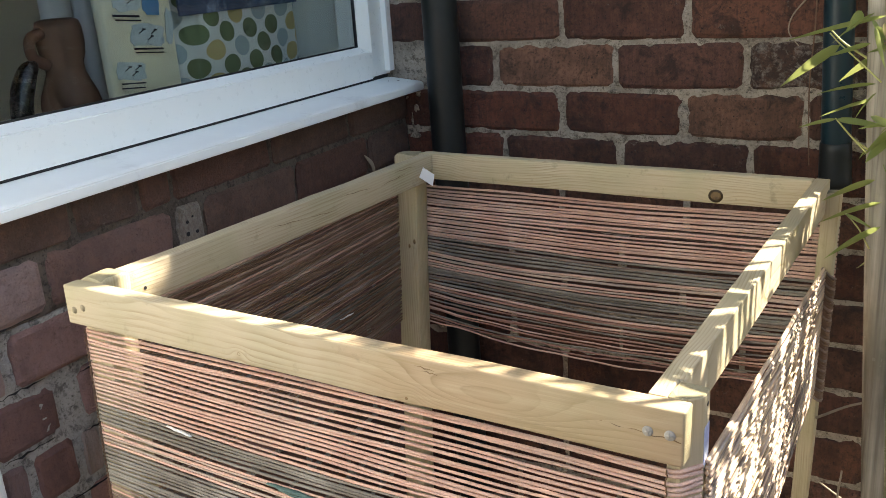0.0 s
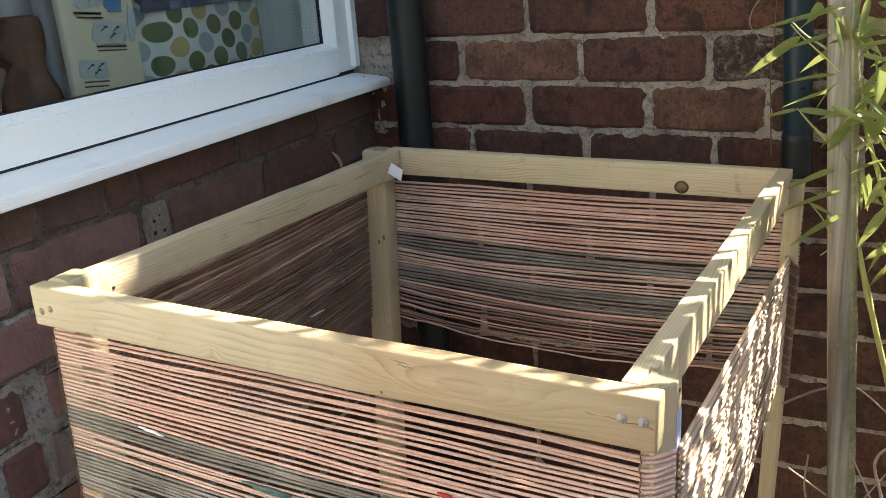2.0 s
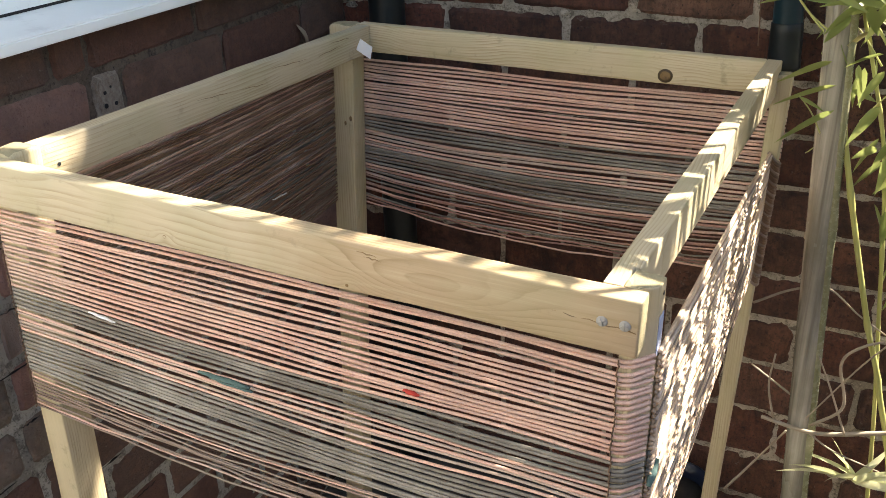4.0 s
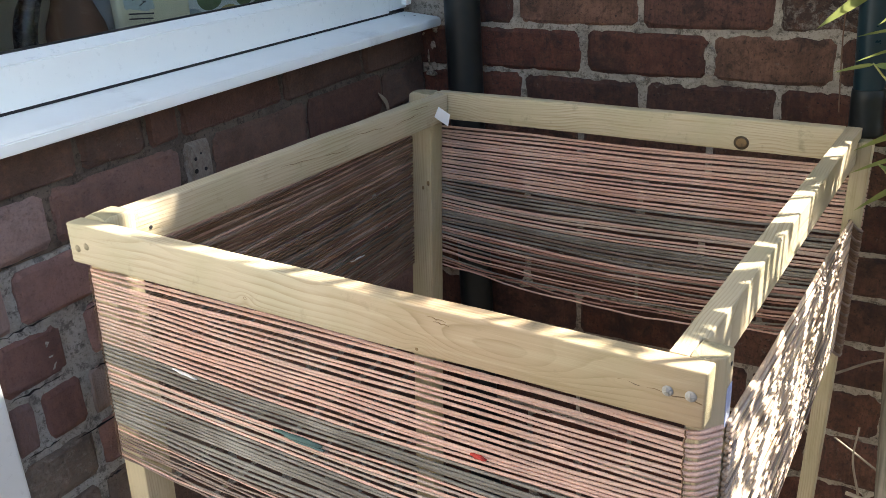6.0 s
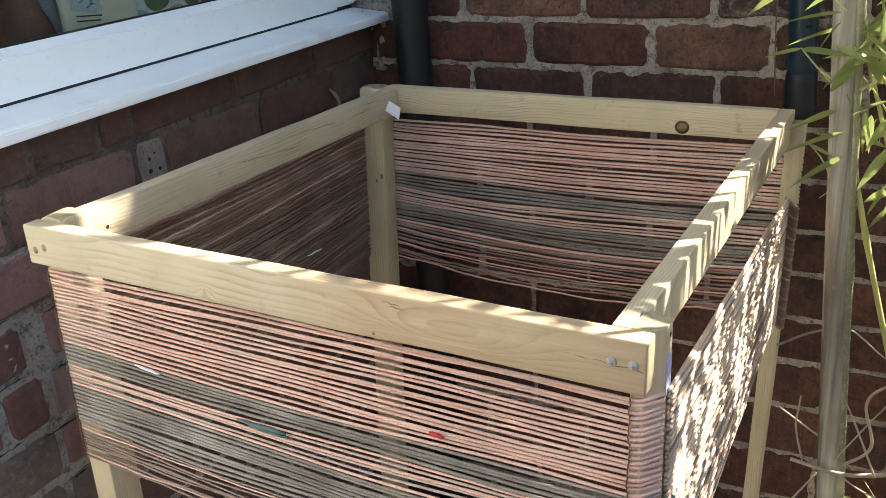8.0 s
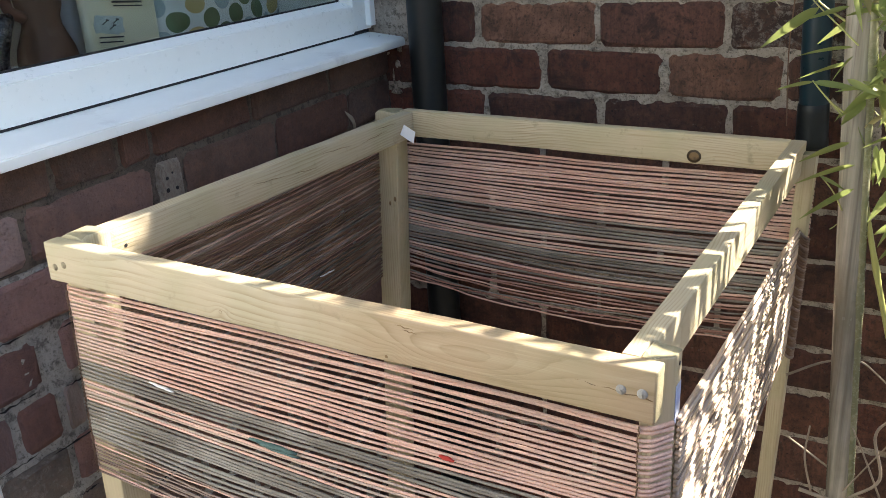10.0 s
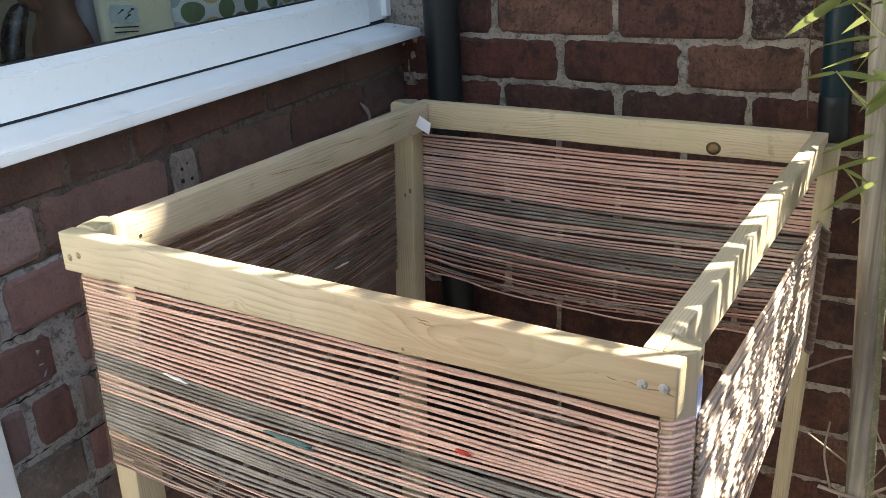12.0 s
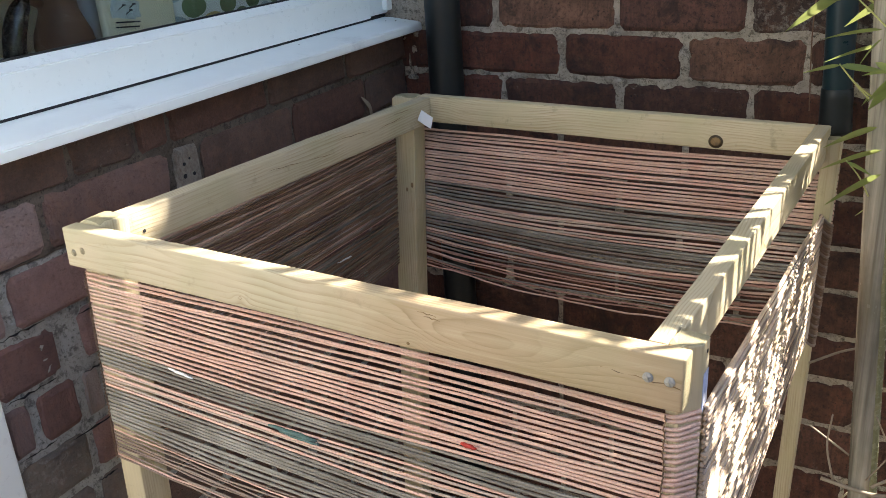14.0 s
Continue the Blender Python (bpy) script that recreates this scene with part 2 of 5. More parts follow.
CORD_GREY = cord_material("grey_cord", (0.232, 0.204, 0.168), (0.138, 0.121, 0.099), (0.37, 0.34, 0.295), (0.27, 0.245, 0.21))
CORD_TAN = cord_material("pale_tan_cord", (0.53, 0.41, 0.335), (0.40, 0.31, 0.255), (0.61, 0.465, 0.375))
# The lacing twine's own dark brown; on the other turns it stands for shade.
CORD_DARK = cord_material("dark_twine_shaded_cord", (0.185, 0.102, 0.058), (0.125, 0.070, 0.042), (0.265, 0.155, 0.092), (0.20, 0.135, 0.088))
# The pink yarn again, with warm bounced light put into its colour.
CORD_WARM_BOUNCE = cord_material("warm_bounce_cord", (0.640, 0.455, 0.310), (0.480, 0.335, 0.220), (0.74, 0.57, 0.42), (0.36, 0.28, 0.20))
CORD_RUST = cord_material("rust_red_cord", (0.40, 0.205, 0.155), (0.29, 0.150, 0.115), (0.50, 0.30, 0.235))
# Near-black filler that paints the shade seen between the back strands.
CORD_GAP_SHADE = cord_material("gap_shade_cord", (0.085, 0.054, 0.040), (0.060, 0.040, 0.031), (0.13, 0.085, 0.065), (0.11, 0.08, 0.06))
CORD_BROWN = cord_material("faded_brown_cord", (0.26, 0.175, 0.135), (0.17, 0.122, 0.096), (0.38, 0.28, 0.225), (0.22, 0.19, 0.155))
UPVC = plain("white_upvc", (0.89, 0.92, 0.875), 0.32, 0, 0.04, 14.0, 0.05, (0.35, 0.34, 0.31), 0.25, 0.62)
SILL = plain("weathered_upvc_sill", (0.88, 0.905, 0.86), 0.42, 0, 0.05, 18.0, 0.08, (0.30, 0.28, 0.25), 0.4, 0.58)
GASKET = plain("black_rubber", (0.012, 0.012, 0.013), 0.6, amount=0.7, dirt=(0.13, 0.12, 0.10), spots=0.55)
GLASS = glass_material("window_glass")
PIPE_BLACK = plain("black_plastic_pipe", (0.007, 0.010, 0.0105), 0.48, 0, 0.2, 6.0, 0.004, (0.022, 0.023, 0.022), 0.2, 0.52)
PIPE_BLUE = plain("blue_black_plastic_pipe", (0.010, 0.030, 0.042), 0.34, 0, 0.15, 5.0, 0.004, (0.018, 0.038, 0.046), 0.3, 0.5)


def culm_material():
    """Old bamboo: silvery tan skin with long streaks and green-grey weathering."""
    k = Mat("weathered_bamboo_pole", 0.42)
    streak = k.noise(k.coords((95, 95, 2.2)), 1.0, 5.0, 0.6)
    blot = k.noise(k.coords((9, 9, 5)), 1.0, 5.0, 0.65)
    col = k.mix(k.span(streak, 0.35, 0.68), (0.165, 0.147, 0.116), (0.46, 0.415, 0.335))
    col = k.mix(k.span(blot, 0.44, 0.62, 0.0, 0.65), col, (0.165, 0.155, 0.108))
    k.colour(col)
    k.rough(k.span(blot, 0.3, 0.7, 0.16, 0.30))
    k.bump(streak, 0.4, 0.0012)
    return k.m


CULM = culm_material()
CULM_GREEN = plain("old_green_bamboo", (0.205, 0.205, 0.115), 0.24, 0, 0.25, 22.0, 0.15, (0.40, 0.36, 0.24), 0.7, 0.48)
STEM = plain("green_bamboo_stem", (0.40, 0.40, 0.13), 0.4, 0, 0.25, 30.0, 0.2, (0.40, 0.33, 0.16), 0.6, 0.5)
TWIG = plain("dry_twig", (0.36, 0.29, 0.21), 0.75, 0, 0.25, 60.0, 0.4, (0.16, 0.12, 0.085), 0.5, 0.5)
LEAF = leaf_material("bamboo_leaf", (0.170, 0.230, 0.068), (0.290, 0.330, 0.105), (0.42, 0.41, 0.18))
# Whitened leaf colour that stands in for direct sun.
LEAF_SUNLIT = leaf_material("sunlit_leaf", (0.66, 0.64, 0.44), (0.56, 0.57, 0.34), (0.74, 0.70, 0.52))
LEAF_DRY = leaf_material("dry_leaf", (0.36, 0.29, 0.13), (0.30, 0.25, 0.13), (0.42, 0.36, 0.20))
STEEL = plain("zinc_screw", (0.31, 0.295, 0.265), 0.62, 0.0, 0.15, 400.0, 0.3, (0.2, 0.2, 0.22), 0.4)
KNOT_RING = plain("dark_knot_ring", (0.07, 0.045, 0.02), 0.6, 0, 0.3, 150.0, 0.4)
KNOT = plain("pine_knot", (0.21, 0.125, 0.045), 0.55, 0, 0.35, 180.0, 0.4, (0.05, 0.03, 0.015), 0.7, 0.45)
PAVING = plain("concrete_paving", (0.060, 0.054, 0.045), 0.9, 0, 0.18, 6.0, 0.5, (0.09, 0.085, 0.07), 0.5, 0.5)
PLASTER = plain("interior_plaster", (0.76, 0.69, 0.54), 0.85, 0, 0.08, 5.0, 0.1)
TAG = plain("white_paper_tag", (0.82, 0.83, 0.85), 0.6, 0, 0.03, 40.0, 0.1, (0.5, 0.5, 0.5), 0.15)


# ---------------------------------------------------------------- mesh aids
def mesh_of(bm, name, material, smooth=False):
    me = bpy.data.meshes.new(name)
    bm.normal_update()
    bm.to_mesh(me)
    bm.free()
    for p in me.polygons:
        p.use_smooth = smooth
    if material:
        me.materials.append(material)
    return me


def part(name, bm, material, parent=None, label="", smooth=False):
    ob = new(name, mesh_of(bm, name, material, smooth))
    if parent:
        ob.parent = parent
    if label:
        ob["label"] = label
    return ob


def thing(name, label, category, where=None, group="", kind=""):
    ob = new(name)
    ob.empty_display_size = 0.05
    if where is not None:
        ob.matrix_world = where
    return tagged(ob, label, category, group, kind)


def box(lo, hi, bevel=0.0, segments=1, rough=0.0, seed=0):
    bm = bmesh.new()
    bmesh.ops.create_cube(bm, size=1.0)
    for v in bm.verts:
        v.co = Vector([lo[i] + (v.co[i] + 0.5) * (hi[i] - lo[i]) for i in range(3)])
    if bevel:
        bmesh.ops.bevel(bm, geom=bm.edges[:], offset=bevel, segments=segments, affect="EDGES", profile=0.6)
    if rough:
        rng = random.Random(seed)
        for v in bm.verts:
            v.co += Vector([rng.uniform(-rough, rough) for _ in range(3)])
    return bm


def merge(*bms):
    """One bmesh out of several."""
    whole = bmesh.new()
    for bm in bms:
        me = bpy.data.meshes.new("tmp")
        bm.to_mesh(me)
        bm.free()
        whole.from_mesh(me)
        bpy.data.meshes.remove(me)
    return whole


def prism(outline, z0, z1, bevel=0.0):
    """An upright prism over a plan outline of (x, y) points."""
    bm = bmesh.new()
    low = [bm.verts.new((x, y, z0)) for x, y in outline]
    high = [bm.verts.new((x, y, z1)) for x, y in outline]
    n = len(outline)
    bm.faces.new(low[::-1])
    bm.faces.new(high)
    for i in range(n):
        bm.faces.new((low[i], low[(i + 1) % n], high[(i + 1) % n], high[i]))
    bmesh.ops.recalc_face_normals(bm, faces=bm.faces[:])
    if bevel:
        bmesh.ops.bevel(bm, geom=bm.edges[:], offset=bevel, segments=2, affect="EDGES", profile=0.6)
    return bm


def tube(points, radii, sides=8, closed=False, bm=None, flat=1.0):
    """A tube through points; radii one number or one a point; flat squeezes its second axis."""
    bm = bm or bmesh.new()
    pts = [Vector(p) for p in points]
    n = len(pts)
    if not isinstance(radii, (list, tuple)):
        radii = [radii] * n
    rings, side = [], None
    for i, p in enumerate(pts):
        a = pts[(i - 1) % n] if closed or i else p
        b = pts[(i + 1) % n] if closed or i < n - 1 else p
        way = (b - a).normalized()
        if side is None:
            side = way.cross(Vector((0, 0, 1)) if abs(way.z) < 0.9 else Vector((1, 0, 0))).normalized()
        side = (side - way * side.dot(way)).normalized()
        up = side.cross(way)
        rings.append([bm.verts.new(p + radii[i] * (math.cos(2 * math.pi * j / sides) * side + flat * math.sin(2 * math.pi * j / sides) * up)) for j in range(sides)])
    for i in range(n if closed else n - 1):
        r, s = rings[i], rings[(i + 1) % n]
        for j in range(sides):
            bm.faces.new((r[j], r[(j + 1) % sides], s[(j + 1) % sides], s[j]))
    if not closed:
        bm.faces.new(rings[0][::-1])
        bm.faces.new(rings[-1])
    bmesh.ops.recalc_face_normals(bm, faces=bm.faces[:])
    return bm


def lathe(profile, sides=24, centre=(0, 0, 0)):
    """A turned body; profile of (radius, z)."""
    bm = bmesh.new()
    c = Vector(centre)
    rings = [[bm.verts.new(c + Vector((r * math.cos(2 * math.pi * j / sides), r * math.sin(2 * math.pi * j / sides), z))) for j in range(sides)] for r, z in profile]
    for r, s in zip(rings, rings[1:]):
        for j in range(sides):
            bm.faces.new((r[j], r[(j + 1) % sides], s[(j + 1) % sides], s[j]))
    bm.faces.new(rings[0][::-1])
    bm.faces.new(rings[-1])
    bmesh.ops.recalc_face_normals(bm, faces=bm.faces[:])
    return bm


def curve_points(points, steps=8):
    """A smooth line through a few points."""
    pts = [Vector(p) for p in points]
    pts = [2 * pts[0] - pts[1]] + pts + [2 * pts[-1] - pts[-2]]
    out = []
    for a, b, c, d in zip(pts, pts[1:], pts[2:], pts[3:]):
        for i in range(steps):
            t = i / steps
            out.append(0.5 * (2 * b + (c - a) * t + (2 * a - 5 * b + 4 * c - d) * t * t + (3 * b - a - 3 * c + d) * t ** 3))
    return out + [pts[-2]]


def rough_sheet(origin, across, up, wide, high, step, depth, seed=0):
    """A gridded sheet with fine uneven relief along its normal, for mortar beds."""
    nx, ny = max(2, round(wide / step)), max(2, round(high / step))
    o, a, u = Vector(origin), Vector(across), Vector(up)
    nor = a.cross(u)
    verts, faces = [], []
    for j in range(ny + 1):
        for i in range(nx + 1):
            x, y = wide * i / nx, high * j / ny
            d = depth * (noise.noise(Vector((x * 34, y * 34, seed))) + 0.55 * noise.noise(Vector((x * 90, y * 90, seed + 5))) + 0.5 * noise.noise(Vector((x * 9, y * 9, seed + 9))))
            verts.append(o + a * x + u * y + nor * d)
    for j in range(ny):
        for i in range(nx):
            k = j * (nx + 1) + i
            faces.append((k, k + 1, k + nx + 2, k + nx + 1))
    me = bpy.data.meshes.new("mortar_bed")
    me.from_pydata(verts, [], faces)
    for p in me.polygons:
        p.use_smooth = True
    return me


# ---------------------------------------------------------------- ground and walls
GROUND = -0.20
ground = tagged(part("ground", box((-40, -60, GROUND - 0.3), (60, 40, GROUND)), PAVING), "worn dark concrete paving beside a brick house", "ground", kind="structure")

WALL_END = 1.32      # the wall behind the frame stops here and lets the sun past
wall_back = tagged(part("wall_back", box((-0.30, 0.010, GROUND), (WALL_END, 0.30, 3.6)), MORTAR), "old red brick house wall with pale smeared mortar", "wall", kind="structure")
wall_left = tagged(part("wall_left", merge(
    box((-0.30, -1.025, GROUND), (-0.006, 0.003, 0.935)),
    box((-0.30, -1.025, 2.05), (0.0, 0.003, 3.6)),
    box((-0.30, -4.5, 2.15), (0.0, -1.028, 3.6)),
    box((-0.30, -4.5, GROUND), (0.0, -2.0, 2.147))), MORTAR_GREY), "red brick wall under a white window with grey mortar", "wall", kind="structure")


def sheet_part(name, me, material, parent):
    me.materials.append(material)
    ob = new(name, me)
    ob.parent = parent
    return ob


sheet_part("mortar", rough_sheet((-0.06, 0.0002, GROUND + 0.002), (1, 0, 0), (0, 0, 1), WALL_END + 0.058, 1.68, 0.0055, 0.0040, 1), MORTAR, wall_back)
sheet_part("mortar", rough_sheet((-0.0012, -1.024, GROUND + 0.002), (0, 1, 0), (0, 0, 1), 1.022, 1.004, 0.005, 0.0043, 2), MORTAR_GREY, wall_left)
sheet_part("mortar", rough_sheet((-0.0012, -1.024, 0.807), (0, 1, 0), (0, 0, 1), 1.022, 0.131, 0.005, 0.0045, 3), MORTAR_BROWN_SHADED, wall_left)

# Two unseen walls, added to hold back low light from the sky.
SKY_BLOCK = plain("dark_sky_block", (0.19, 0.13, 0.095), 0.9, 0, 0.25, 7.0, 0.5)
tagged(part("wall_garden", box((2.0, -5.0, GROUND), (2.12, -0.05, 1.25)), SKY_BLOCK), "plain dark wall added out of view to block sky light", "wall", kind="structure")
tagged(part("wall_yard", box((-0.30, -3.6, GROUND), (2.12, -3.45, 1.45)), SKY_BLOCK), "plain dark wall added behind the camera to block sky light", "wall", kind="structure")

# ---------------------------------------------------------------- window and door
window = thing("window_1", "white plastic window with a dirty black gasket and a deep sill", "window", kind="structure")
LEDGE_Z = 0.990
WX = -0.032                                         # face of the outer frame
GX = WX - 0.012


def moulding(outline, y0, y1):
    """A profile in (x, z) drawn along y."""
    bm = bmesh.new()
    a = [bm.verts.new((x, y0, z)) for x, z in outline]
    b = [bm.verts.new((x, y1, z)) for x, z in outline]
    n = len(outline)
    bm.faces.new(a)
    bm.faces.new(b[::-1])
    for i in range(n):
        bm.faces.new((a[i], a[(i + 1) % n], b[(i + 1) % n], b[i]))
    bmesh.ops.recalc_face_normals(bm, faces=bm.faces[:])
    bmesh.ops.bevel(bm, geom=bm.edges[:], offset=0.0015, segments=2, affect="EDGES")
    return bm


Y0, Y1 = -1.04, -0.004
frame_low = part("window_frame", moulding([(WX, 0.9805), (WX, 1.0335), (WX - 0.005, 1.0360), (WX - 0.018, 1.0445), (WX - 0.0295, 1.0445), (WX - 0.0295, 0.9980), (WX - 0.07, 0.9980), (WX - 0.07, 0.9805)], Y0, -0.066), UPVC, window)
jamb = part("window_frame", prism([(WX, -0.004), (WX, -0.066), (WX - 0.005, -0.069), (WX - 0.018, -0.083), (WX - 0.07, -0.083), (WX - 0.07, -0.004)], 0.984, 2.04, 0.0015), UPVC, window)
part("cover_strip", box((WX - 0.01, -0.022, 0.99), (WX + 0.012, -0.004, 2.04), 0.002, 2), UPVC, jamb)
part("window_frame", box((WX - 0.07, Y0, 1.96), (WX, -0.066, 2.045), 0.003, 2), UPVC, window)
part("window_frame", box((WX - 0.07, Y0 - 0.06, 0.984), (WX, Y0 - 0.002, 2.045), 0.003, 2), UPVC, window)
part("gasket", box((GX - 0.016, Y0, 1.0440), (GX - 0.009, -0.085, 1.0470)), GASKET, frame_low, "black rubber gasket")
part("gasket", box((GX - 0.016, -0.0865, 1.0440), (GX - 0.009, -0.0825, 1.96)), GASKET, jamb, "black rubber gasket")
part("joint", box((WX - 0.06, Y0, 0.972), (WX - 0.003, -0.01, 0.9815)), GASKET, frame_low, "dirty black joint")
pane = part("pane", box((GX - 0.0165, Y0, 1.040), (GX - 0.0125, -0.08, 1.97)), GLASS, window)
pane.visible_shadow = False
part("window_sill", moulding([(-0.10, 0.978), (-0.02, 0.976), (0.045, 0.9690), (0.051, 0.9660), (0.052, 0.9525), (0.046, 0.9505), (0.040, 0.9530), (-0.006, 0.9550), (-0.10, 0.9550)], -1.022, -0.012), SILL, window, "white plastic sill with grime")

for y, x, w in ((-0.030, 0.020, 0.004), (-0.042, 0.004, 0.005), (-0.052, -0.008, 0.003), (-0.024, 0.034, 0.003), (-0.064, 0.012, 0.002), (-0.690, 0.010, 0.0032), (-0.330, -0.012, 0.002), (-0.470, 0.020, 0.0018)):
    fleck = part("grime", lathe([(w, 0.0), (0.8 * w, 0.0006), (0.0001, 0.0008)], 9), GASKET, window, "dark fleck of grime")
    fleck.matrix_local = pose(x, y, 0.9755 - 0.000135 * max(0.0, x + 0.02) * 1000, 0, 7.0, 40 * w * 1000) @ Matrix.Diagonal((1.6, 0.6, 1, 1))

part("reveal", box((-0.298, -0.030, LEDGE_Z + 0.002), (-0.104, 0.004, 2.04), 0.002), UPVC, window, "white inner reveal")

door = thing("door_1", "white plastic door frame beside the brick pier", "door", kind="structure")
part("door_frame", box((-0.06, -1.10, GROUND), (0.012, -1.028, 2.14), 0.004, 2), UPVC, door)
part("door_frame", box((-0.06, -1.998, GROUND), (0.012, -1.93, 2.14), 0.004, 2), UPVC, door)
part("door_frame", box((-0.06, -1.928, 2.07), (0.012, -1.102, 2.14), 0.004, 2), UPVC, door)
part("door_leaf", box((-0.05, -1.926, GROUND + 0.02), (-0.004, -1.104, 2.067), 0.004, 2), UPVC, door)

# ---------------------------------------------------------------- room behind the window
room = tagged(part("wall_interior", merge(
    box((-1.3, -3.2, 0.0), (-1.2, 0.6, 2.5)), box((-1.2, 0.5, 0.0), (-0.302, 0.6, 2.5)), box((-1.2, -3.2, 0.0), (-0.302, -3.1, 2.5)), box((-0.32, 0.302, 0.0), (-0.302, 0.498, 2.5))), PLASTER), "plain cream plaster walls of a dim kitchen", "wall", kind="structure")
tagged(part("ceiling", box((-1.3, -3.2, 2.5), (-0.302, 0.6, 2.6)), PLASTER), "plain cream plaster ceiling of a dim kitchen", "ceiling", kind="structure")
tagged(part("floor", box((-1.198, -3.098, 0.002), (-0.303, 0.498, 0.02)), PAVING), "dim grey kitchen floor", "floor", kind="structure")
tagged(part("inner_ledge", box((-0.42, -1.02, 0.938), (-0.105, -0.004, LEDGE_Z), 0.004, 2), UPVC), "white inner window ledge", "ledge", kind="structure")

# ---------------------------------------------------------------- timber frame wrapped in cord
# Its own axes: u along the front, v towards the wall, z up.
M = Matrix(((0.9994, 0.0349, 0.0036, 0.1601), (-0.0349, 0.9994, 0.0174, -1.0154), (-0.0030, -0.0175, 1.0, 0.0), (0, 0, 0, 1)))
timber = thing("timber_frame", "open pine frame wrapped round with pink and grey cord", "frame", M)
H, HB = 0.900, 0.8555           # top and underside of the rails


def worn(bm, amount=0.0006, seed=1):
    """Cuts a bar along its length and makes its faces slightly uneven."""
    for v in bm.verts:
        v.co += amount * Vector((noise.noise(v.co * 9 + Vector((seed, 0, 0))), noise.noise(v.co * 9 + Vector((0, seed, 3))), noise.noise(v.co * 9 + Vector((5, 0, seed)))))
    return bm


def ends(ob, axis):
    """Gives the sawn ends of a bar their own end-grain material."""
    ob.data.materials.append(END_GRAIN)
    for p in ob.data.polygons:
        if abs(p.normal[axis]) > 0.9:
            p.material_index = 1
    return ob


def bar(lo, hi, axis, bevel=0.0022, cuts=10, seed=1, warp=0.0012):
    bm = box(lo, hi)
    edges = [e for e in bm.edges if abs((e.verts[0].co - e.verts[1].co)[axis]) > 0.01]
    bmesh.ops.subdivide_edges(bm, edges=edges, cuts=cuts, use_grid_fill=True)
    sharp = [e for e in bm.edges if len(e.link_faces) == 2 and e.calc_face_angle(0) > 0.5]
    bmesh.ops.bevel(bm, geom=sharp, offset=bevel, segments=2, affect="EDGES", profile=0.55)
    return worn(bm, warp, seed)


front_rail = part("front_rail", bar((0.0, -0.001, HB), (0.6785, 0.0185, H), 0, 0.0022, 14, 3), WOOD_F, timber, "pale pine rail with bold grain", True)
left_rail = part("left_rail", bar((0.009, 0.060, HB - 0.001), (0.030, 0.7155, H - 0.001), 1, 0.002, 14, 5), WOOD_V, timber, "", True)
right_rail = part("right_rail", prism([(0.6445, 0.0190), (0.6590, 0.0190), (0.6590, 0.0500), (0.6640, 0.0500), (0.6640, 0.7330), (0.6445, 0.7330)], HB, H, 0.0018), WOOD_V, timber)
back_rail = part("back_rail", bar((0.0075, 0.7165, HB), (0.6440, 0.7360, H), 0, 0.002, 14, 7), WOOD_U, timber, "", True)


ends(front_rail, 0)


def post(lo, hi, lean, seed, name, wear=0.004):
    """A leg; lean moves its foot, wear rounds off its top."""
    bm = bar(lo, hi, 2, 0.0022, 12, seed, 0.001)
    mid = ((lo[0] + hi[0]) / 2, (lo[1] + hi[1]) / 2)
    half = ((hi[0] - lo[0]) / 2, (hi[1] - lo[1]) / 2)
    crown_faces = [f for f in bm.faces if f.normal.z > 0.9 and f.calc_center_median().z > hi[2] - 0.004]
    bmesh.ops.subdivide_edges(bm, edges=list({e for f in crown_faces for e in f.edges}), cuts=4, use_grid_fill=True)
    for v in bm.verts:
        if v.co.z > hi[2] - 0.006:
            p, q = abs(v.co.x - mid[0]) / half[0], abs(v.co.y - mid[1]) / half[1]
            v.co.z -= wear * (0.55 * p ** 3 + 0.55 * q ** 3 + 0.5 * (noise.noise(v.co * 60 + Vector((seed, 0, 0))) + 0.3))
    for v in bm.verts:
        f = (hi[2] - v.co.z) / hi[2]
        v.co.x += lean[0] * f
        v.co.y += lean[1] * f
    return ends(part(name, bm, WOOD_Z, timber, "", True), 2)


post((0.0015, 0.0195, GROUND), (0.0370, 0.0590, H + 0.0055), (-0.034, 0.0), 11, "leg", 0.0065)
fr_bm = prism([(0.6595, 0.0195), (0.6700, 0.0195), (0.6830, 0.0330), (0.6830, 0.0490), (0.6595, 0.0490)], GROUND + 0.002, H + 0.0005, 0.0016)
bmesh.ops.subdivide_edges(fr_bm, edges=[e for e in fr_bm.edges if max(v.co.z for v in e.verts) > 0.89 and min(v.co.z for v in e.verts) > 0.89], cuts=3, use_grid_fill=True)
for v in fr_bm.verts:         # a splintered, rain-worn top
    if v.co.z > 0.89:
        v.co += Vector((0.0012 * noise.noise(v.co * 120), 0.0012 * noise.noise(v.co * 120 + Vector((9, 0, 0))), 0.0032 * noise.noise(v.co * 95 + Vector((0, 4, 0))) - 0.001))
post_fr = ends(part("leg", fr_bm, WOOD_Z, timber), 2)
post_bl = post((-0.0375, 0.7000, GROUND + 0.012), (0.0060, 0.7360, H + 0.001), (-0.034, 0.0), 13, "leg")
post((0.6600, 0.7060, GROUND + 0.014), (0.6820, 0.7360, H - 0.012), (-0.022, 0.0), 14, "leg")


